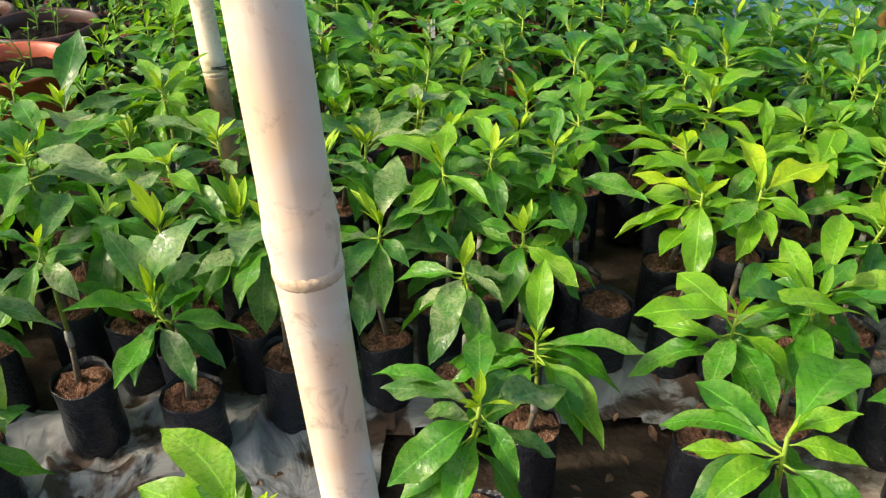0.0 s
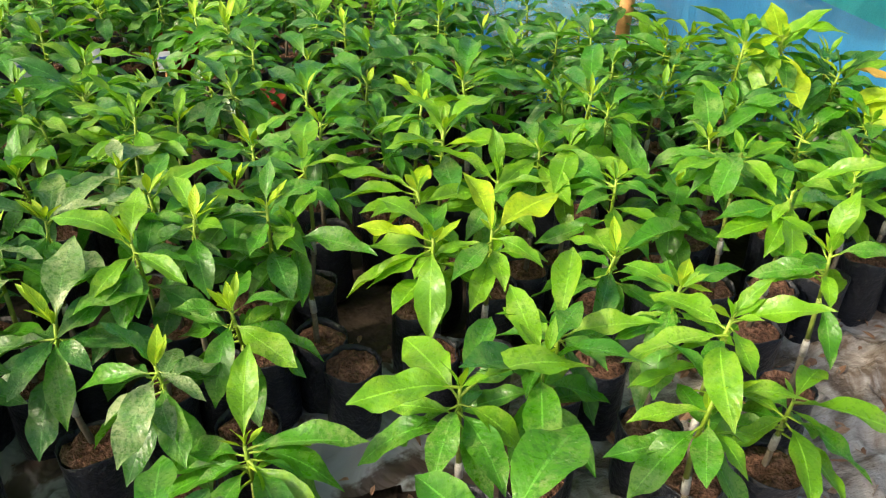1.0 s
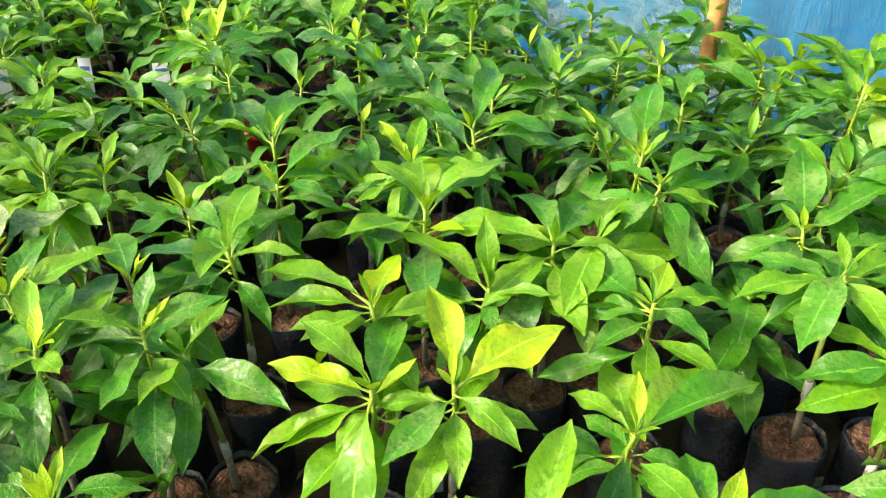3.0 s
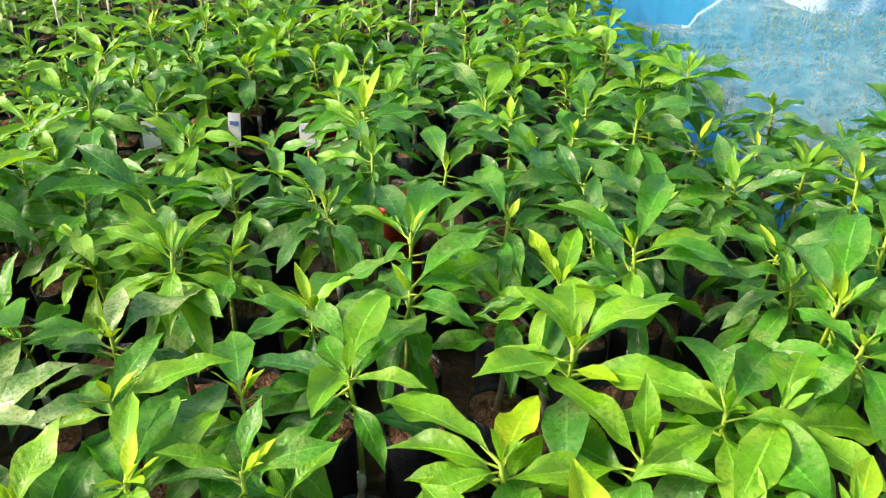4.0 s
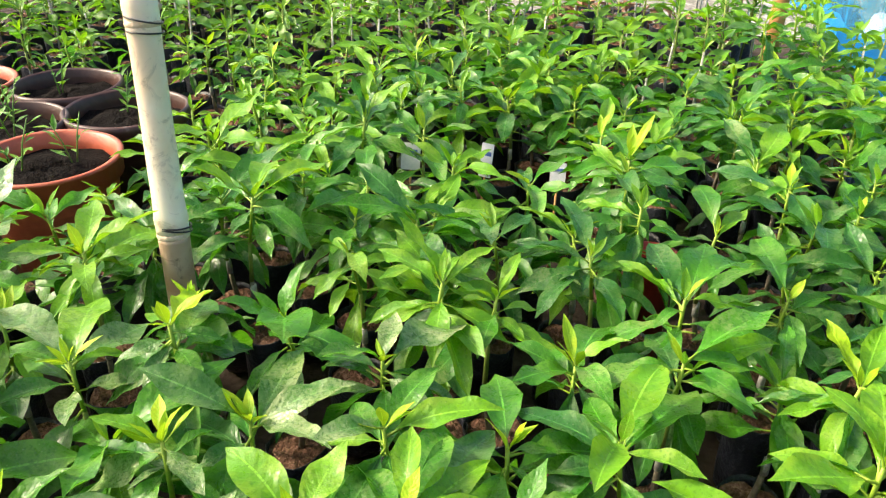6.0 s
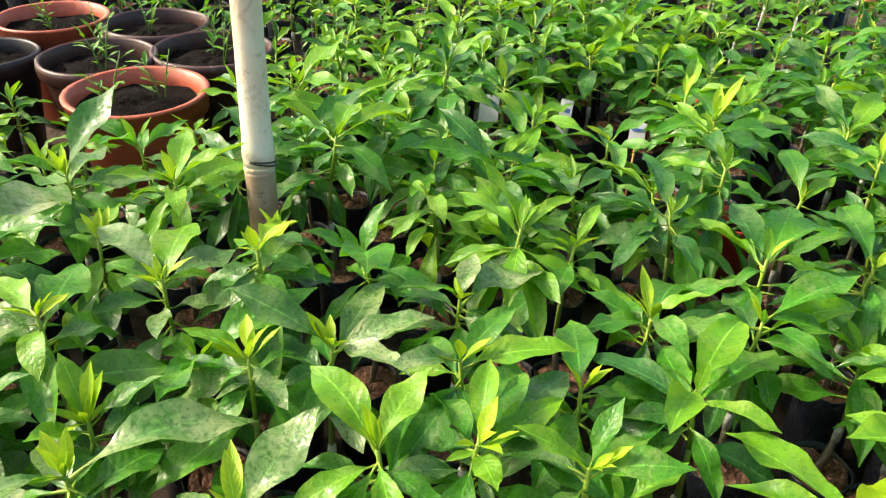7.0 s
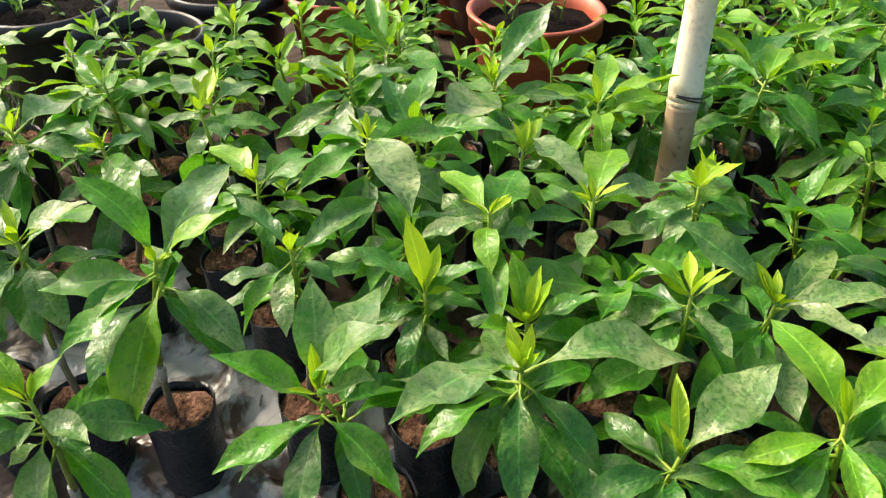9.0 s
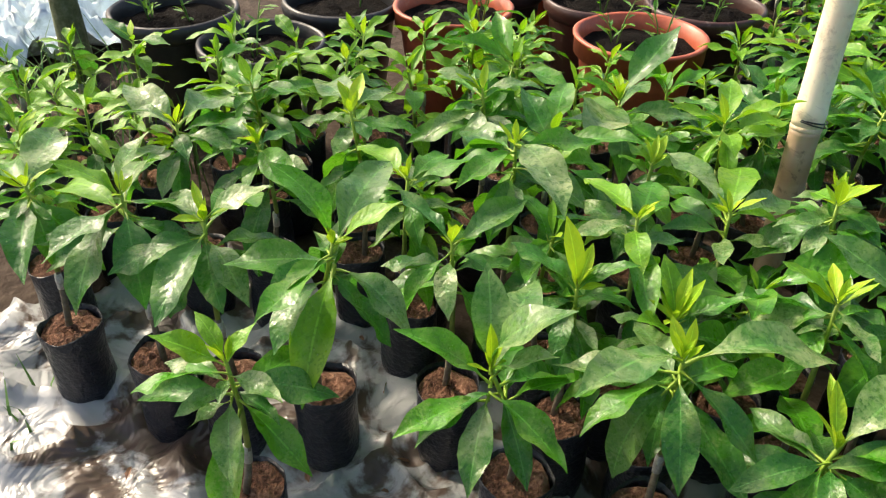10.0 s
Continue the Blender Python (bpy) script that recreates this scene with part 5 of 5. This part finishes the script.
seedling(0.271, 1.333, 0.415, lean=(-0.033, -0.007), tint="mid", under=7, leaves=[(-36, 15, 0.090), (81, 13, 0.110, "deep"), (164, 17, 0.110), (-124, -1, 0.155, "deep"), (-180, -27, 0.128, "deep")])
seedling(-0.794, 1.577, 0.435, tint="mid", under=5, leaves=[(-5, 42, 0.177, "deep"), (137, 27, 0.103), (-151, 11, 0.235, "deep"), (18, 3, 0.147), (-49, 0, 0.156, "deep")])
seedling(-1.002, 1.117, 0.460, tint="mid", under=9, leaves=[(41, 25, 0.092, "bud")])
seedling(0.166, 2.254, 0.449, tint="mid", under=5, leaves=[(-59, -1, 0.161), (90, -14, 0.104), (49, 18, 0.123, "lime"), (-112, 12, 0.133, "deep"), (175, -14, 0.139), (-6, -11, 0.158), (134, -11, 0.112)])
seedling(1.004, 2.393, 0.361, tint="mid", under=5, leaves=[(39, 5, 0.144), (-53, -3, 0.235), (-177, -7, 0.118, "deep"), (-100, 11, 0.124), (-6, -17, 0.128, "lime"), (101, -5, 0.133, "deep"), (142, -8, 0.158, "deep")])
seedling(0.700, 2.714, 0.471, tint="mid", under=5, leaves=[(108, 12, 0.139), (-159, -6, 0.150), (65, -2, 0.152), (-7, 10, 0.147, "lime"), (-52, 4, 0.149), (-104, 12, 0.130, "lime")])
seedling(0.641, 3.117, 0.425, tint="lime", under=5, leaves=[(-98, -1, 0.062), (162, 13, 0.135, "mid"), (28, 5, 0.119, "deep"), (-153, 14, 0.119, "mid"), (75, 15, 0.125), (120, 10, 0.157, "deep")])
seedling(0.604, 2.366, 0.386, tint="mid", under=5, leaves=[(-132, -7, 0.114), (-37, 9, 0.112), (-83, -16, 0.139, "lime"), (101, -3, 0.152, "lime"), (8, 13, 0.156), (155, -14, 0.140, "deep"), (61, 21, 0.121)])
seedling(1.057, 1.322, 0.469, tint="mid", under=5, leaves=[(134, -15, 0.147), (-119, -10, 0.124, "deep"), (178, -4, 0.124, "lime"), (-78, 10, 0.114), (91, 0, 0.141, "lime"), (33, -9, 0.137), (-33, -7, 0.131)])


for x, y in ((-1.383, 1.185), (-1.400, 1.410), (-1.340, 1.535), (-1.265, 1.625), (-1.135, 1.640), (-1.478, 1.090), (-1.575, 1.175), (-1.30, 1.30)):
    seedling(x, y, 0.415, tint="lime", count=16, size=0.095, under=1, seed=5)


for x, y in ((0.563, 3.67), (0.499, 3.82), (0.40, 3.66)):
    seedling(x, y, 0.455, tint="lime", count=15, size=0.125, under=4, seed=6)


def bush(x, y, height, spread, seed):
    """A small leafy shrub: a few thin stems with leaves all along them."""
    rng = random.Random(seed)
    ob = tagged(new("shrub"), "leafy green shrub growing beside the timber post", "shrub")
    ob.matrix_world = pose(x, y, 0)
    for i in range(6):
        a, k = i * 1.05 + rng.uniform(-0.3, 0.3), rng.uniform(0.4, 1.0)
        tip = Vector((spread * k * math.cos(a), spread * k * math.sin(a), height * rng.uniform(0.8, 1.05)))
        bm = bmesh.new()
        tube(bm, [(0, 0, -0.02), tip * 0.5 + Vector((0, 0, 0.06 * height)), tip], [0.008, 0.005, 0.002], 6)
        hang("stem", finish(bm, "stem", [STEM]), ob)
        for q in range(20):
            s = 0.25 + 0.75 * q / 19
            p = tip * s + Vector((0, 0, 0.24 * height * s * (1 - s)))
            set_leaf(ob, rng.choice(("mid", "mid", "lime")), p, rng.uniform(0, 360), rng.uniform(-25, 45), rng.uniform(0.05, 0.09), True, rng.uniform(-30, 30), rng=rng)
    return ob


bush(0.34, 4.55, 0.66, 0.13, 4)


# ---- bags with no plant in them ----
def bare_bag(x, y, seed):
    ob = new("filled_bag")
    ob.matrix_world = pose(x, y, 0, 0, 0, 70 * seed)
    tagged(ob, "black polythene bag of soil with no plant", "grow bag", "bare bags")
    hang("bag", BAGS[seed % 6], ob, None, "black polythene bag")
    hang("soil", SOILS[seed % 4], ob)


for seed, (x, y) in enumerate(((0.317, 1.245), (0.641, 1.110), (1.185, 1.300))):
    bare_bag(x, y, seed)


# ---- the rest of the bed ----
POT_PLACES = [(o.location.x, o.location.y) for o in scene.objects if o.name.startswith("plant_pot")]


def in_bed(x, y):
    """Where bags stand: up to the nets, the pots and the free ground in front."""
    if y > 1.9:
        right = 1.95 if y < 2.1 else 1.62 if y < 2.28 else 1.36 if y < 2.42 else 1.14 if y < 2.6 else 0.95 - 0.2 * (y - 2.8)
    else:
        right = 0.66 if y < 0.95 else 0.95 if y < 1.2 else 1.40 if y < 1.3 else 1.80
    left = -1.95 if y < 1.1 else -1.62 if y < 1.75 else -1.7 if y < 2.85 else -3.0
    if any((x - a) ** 2 + (y - b) ** 2 < 0.25 ** 2 for a, b in POT_PLACES):
        return False
    if -0.62 < x < -0.28 and 1.48 < y < 1.80:
        return False
    front = 1.34 if 0.2 < x < 1.25 else 0.78 if x > 0.05 else 1.0 if x > -0.5 else 0.98 if x > -1.0 else 0.84 if x > -1.3 else 0.66
    return left < x < right and y > front


class Joined:
    """Gathers many small meshes into one."""

    def __init__(self):
        self.verts, self.faces, self.slots, self.count = [], [], [], 0

    def add(self, mesh, m, slots):
        co = np.empty(len(mesh.vertices) * 3)
        mesh.vertices.foreach_get("co", co)
        mat = np.array(m)
        self.verts.append(co.reshape(-1, 3) @ mat[:3, :3].T + mat[:3, 3])
        for f in mesh.polygons:
            self.faces.append(tuple(v + self.count for v in f.vertices))
            self.slots.append(slots[f.material_index])
        self.count += len(mesh.vertices)

    def finish(self, name, materials):
        me = bpy.data.meshes.new(name)
        me.from_pydata(np.concatenate(self.verts).tolist(), [], self.faces)
        for mm in materials:
            me.materials.append(mm)
        me.polygons.foreach_set("material_index", self.slots)
        me.shade_smooth()
        return new(name, me)


def stick_mesh(h):
    bm = bmesh.new()
    tube(bm, [(0, 0, 0.15), (0.008, 0.004, 0.15 + 0.5 * (h - 0.15)), (0, 0, h)], [0.006, 0.005, 0.0035], 6)
    return finish(bm, "stick", [STEM])


STICKS = [stick_mesh(h) for h in (0.34, 0.39, 0.44)]


def far_rows(taken):
    """The rows at the back, too many and too far to tell apart, and the taped grafting stocks behind them."""
    rng = random.Random(17)
    join = Joined()

    def one(x, y, leaves, size, taped):
        k = rng.randrange(3)
        top = (0.34, 0.39, 0.44)[k]
        fresh = rng.random() < 0.5
        at = pose(x, y, 0, 0, 0, rng.uniform(0, 360))
        join.add(rng.choice(BAGS), at, [0])
        join.add(rng.choice(SOILS), at, [1])
        join.add(STICKS[k], at, [3 if taped else 2])
        for i in range(leaves):
            k = size * rng.uniform(0.7, 1.1)
            m = Matrix.LocRotScale((x, y, top - 0.010 * i), Euler((radians(rng.uniform(0, 28) if i < 4 else rng.uniform(-35, 10)), radians(rng.uniform(-20, 20)), radians(137.5 * i + rng.uniform(-20, 20)))), (0.85 * k, k, k))
            join.add(rng.choice(BLADES), m, [6 if i < 3 and fresh else 4, 5])
        for i in range(2):
            m = Matrix.LocRotScale((x, y, top), Euler((radians(rng.uniform(40, 70)), 0, radians(rng.uniform(0, 360)))), [rng.uniform(0.04, 0.07)] * 3)
            join.add(rng.choice(YOUNG), m, [6, 5])

    y = 3.1
    while y < 4.35:
        x = -3.0
        while x < 0.8:
            px, py = x + rng.uniform(-0.04, 0.04), y + rng.uniform(-0.04, 0.04)
            if in_bed(px, py) and all((px - a) ** 2 + (py - b) ** 2 > 0.125 ** 2 for a, b in taken):
                taken.append((px, py))
                one(px, py, rng.randint(11, 14), rng.uniform(0.11, 0.15), rng.random() < 0.45)
            x += 0.155
        y += 0.15
    for i in range(170):
        px, py = rng.uniform(-3.2, 0.35), rng.uniform(4.36, 4.95)
        if all((px - a) ** 2 + (py - b) ** 2 > 0.11 ** 2 for a, b in taken):
            taken.append((px, py))
            one(px, py, 3, 0.08, True)
    tagged(join.finish("far_seedlings", [BAG, SOIL, STEM, TAPE, FAR_LEAF, PETIOLE, LEAF["lime"]]),
           "rows of green seedlings and taped grafting stocks in black bags", "seedlings", kind="stuff")


def fill_bed():
    rng = random.Random(11)
    taken = [(o.location.x, o.location.y) for o in scene.objects if o.name.startswith(("seedling", "small_pot", "plant_label", "filled_bag"))]
    y = 0.67
    while y < 3.25:
        x = -1.95
        while x < 1.8:
            px, py = x + rng.uniform(-0.04, 0.04), y + rng.uniform(-0.04, 0.04)
            if in_bed(px, py) and (py < 3.0 or px > -1.5) and all((px - a) ** 2 + (py - b) ** 2 > 0.112 ** 2 for a, b in taken):
                taken.append((px, py))
                if px < -0.75 and (py > 1.15 or px < -1.3):
                    seedling(px, py, rng.uniform(0.32, 0.40), tint=rng.choice(("lime", "lime", "lime", "mid")), count=rng.randint(14, 18), size=rng.uniform(0.075, 0.105), under=1, seed=1)
                else:
                    tint = rng.choice(("deep", "deep", "mid", "mid", "lime")) if py > 1.7 else rng.choice(("deep", "deep", "mid", "mid", "mid", "lime")) if px < 0.2 else rng.choice(("mid", "lime", "mid", "deep"))
                    seedling(px, py, rng.uniform(0.36, 0.44), tint=tint, count=rng.randint(12, 15), size=rng.uniform(0.125, 0.165), under=8, seed=1)
            x += 0.135
        y += 0.13
    far_rows(taken)


fill_bed()
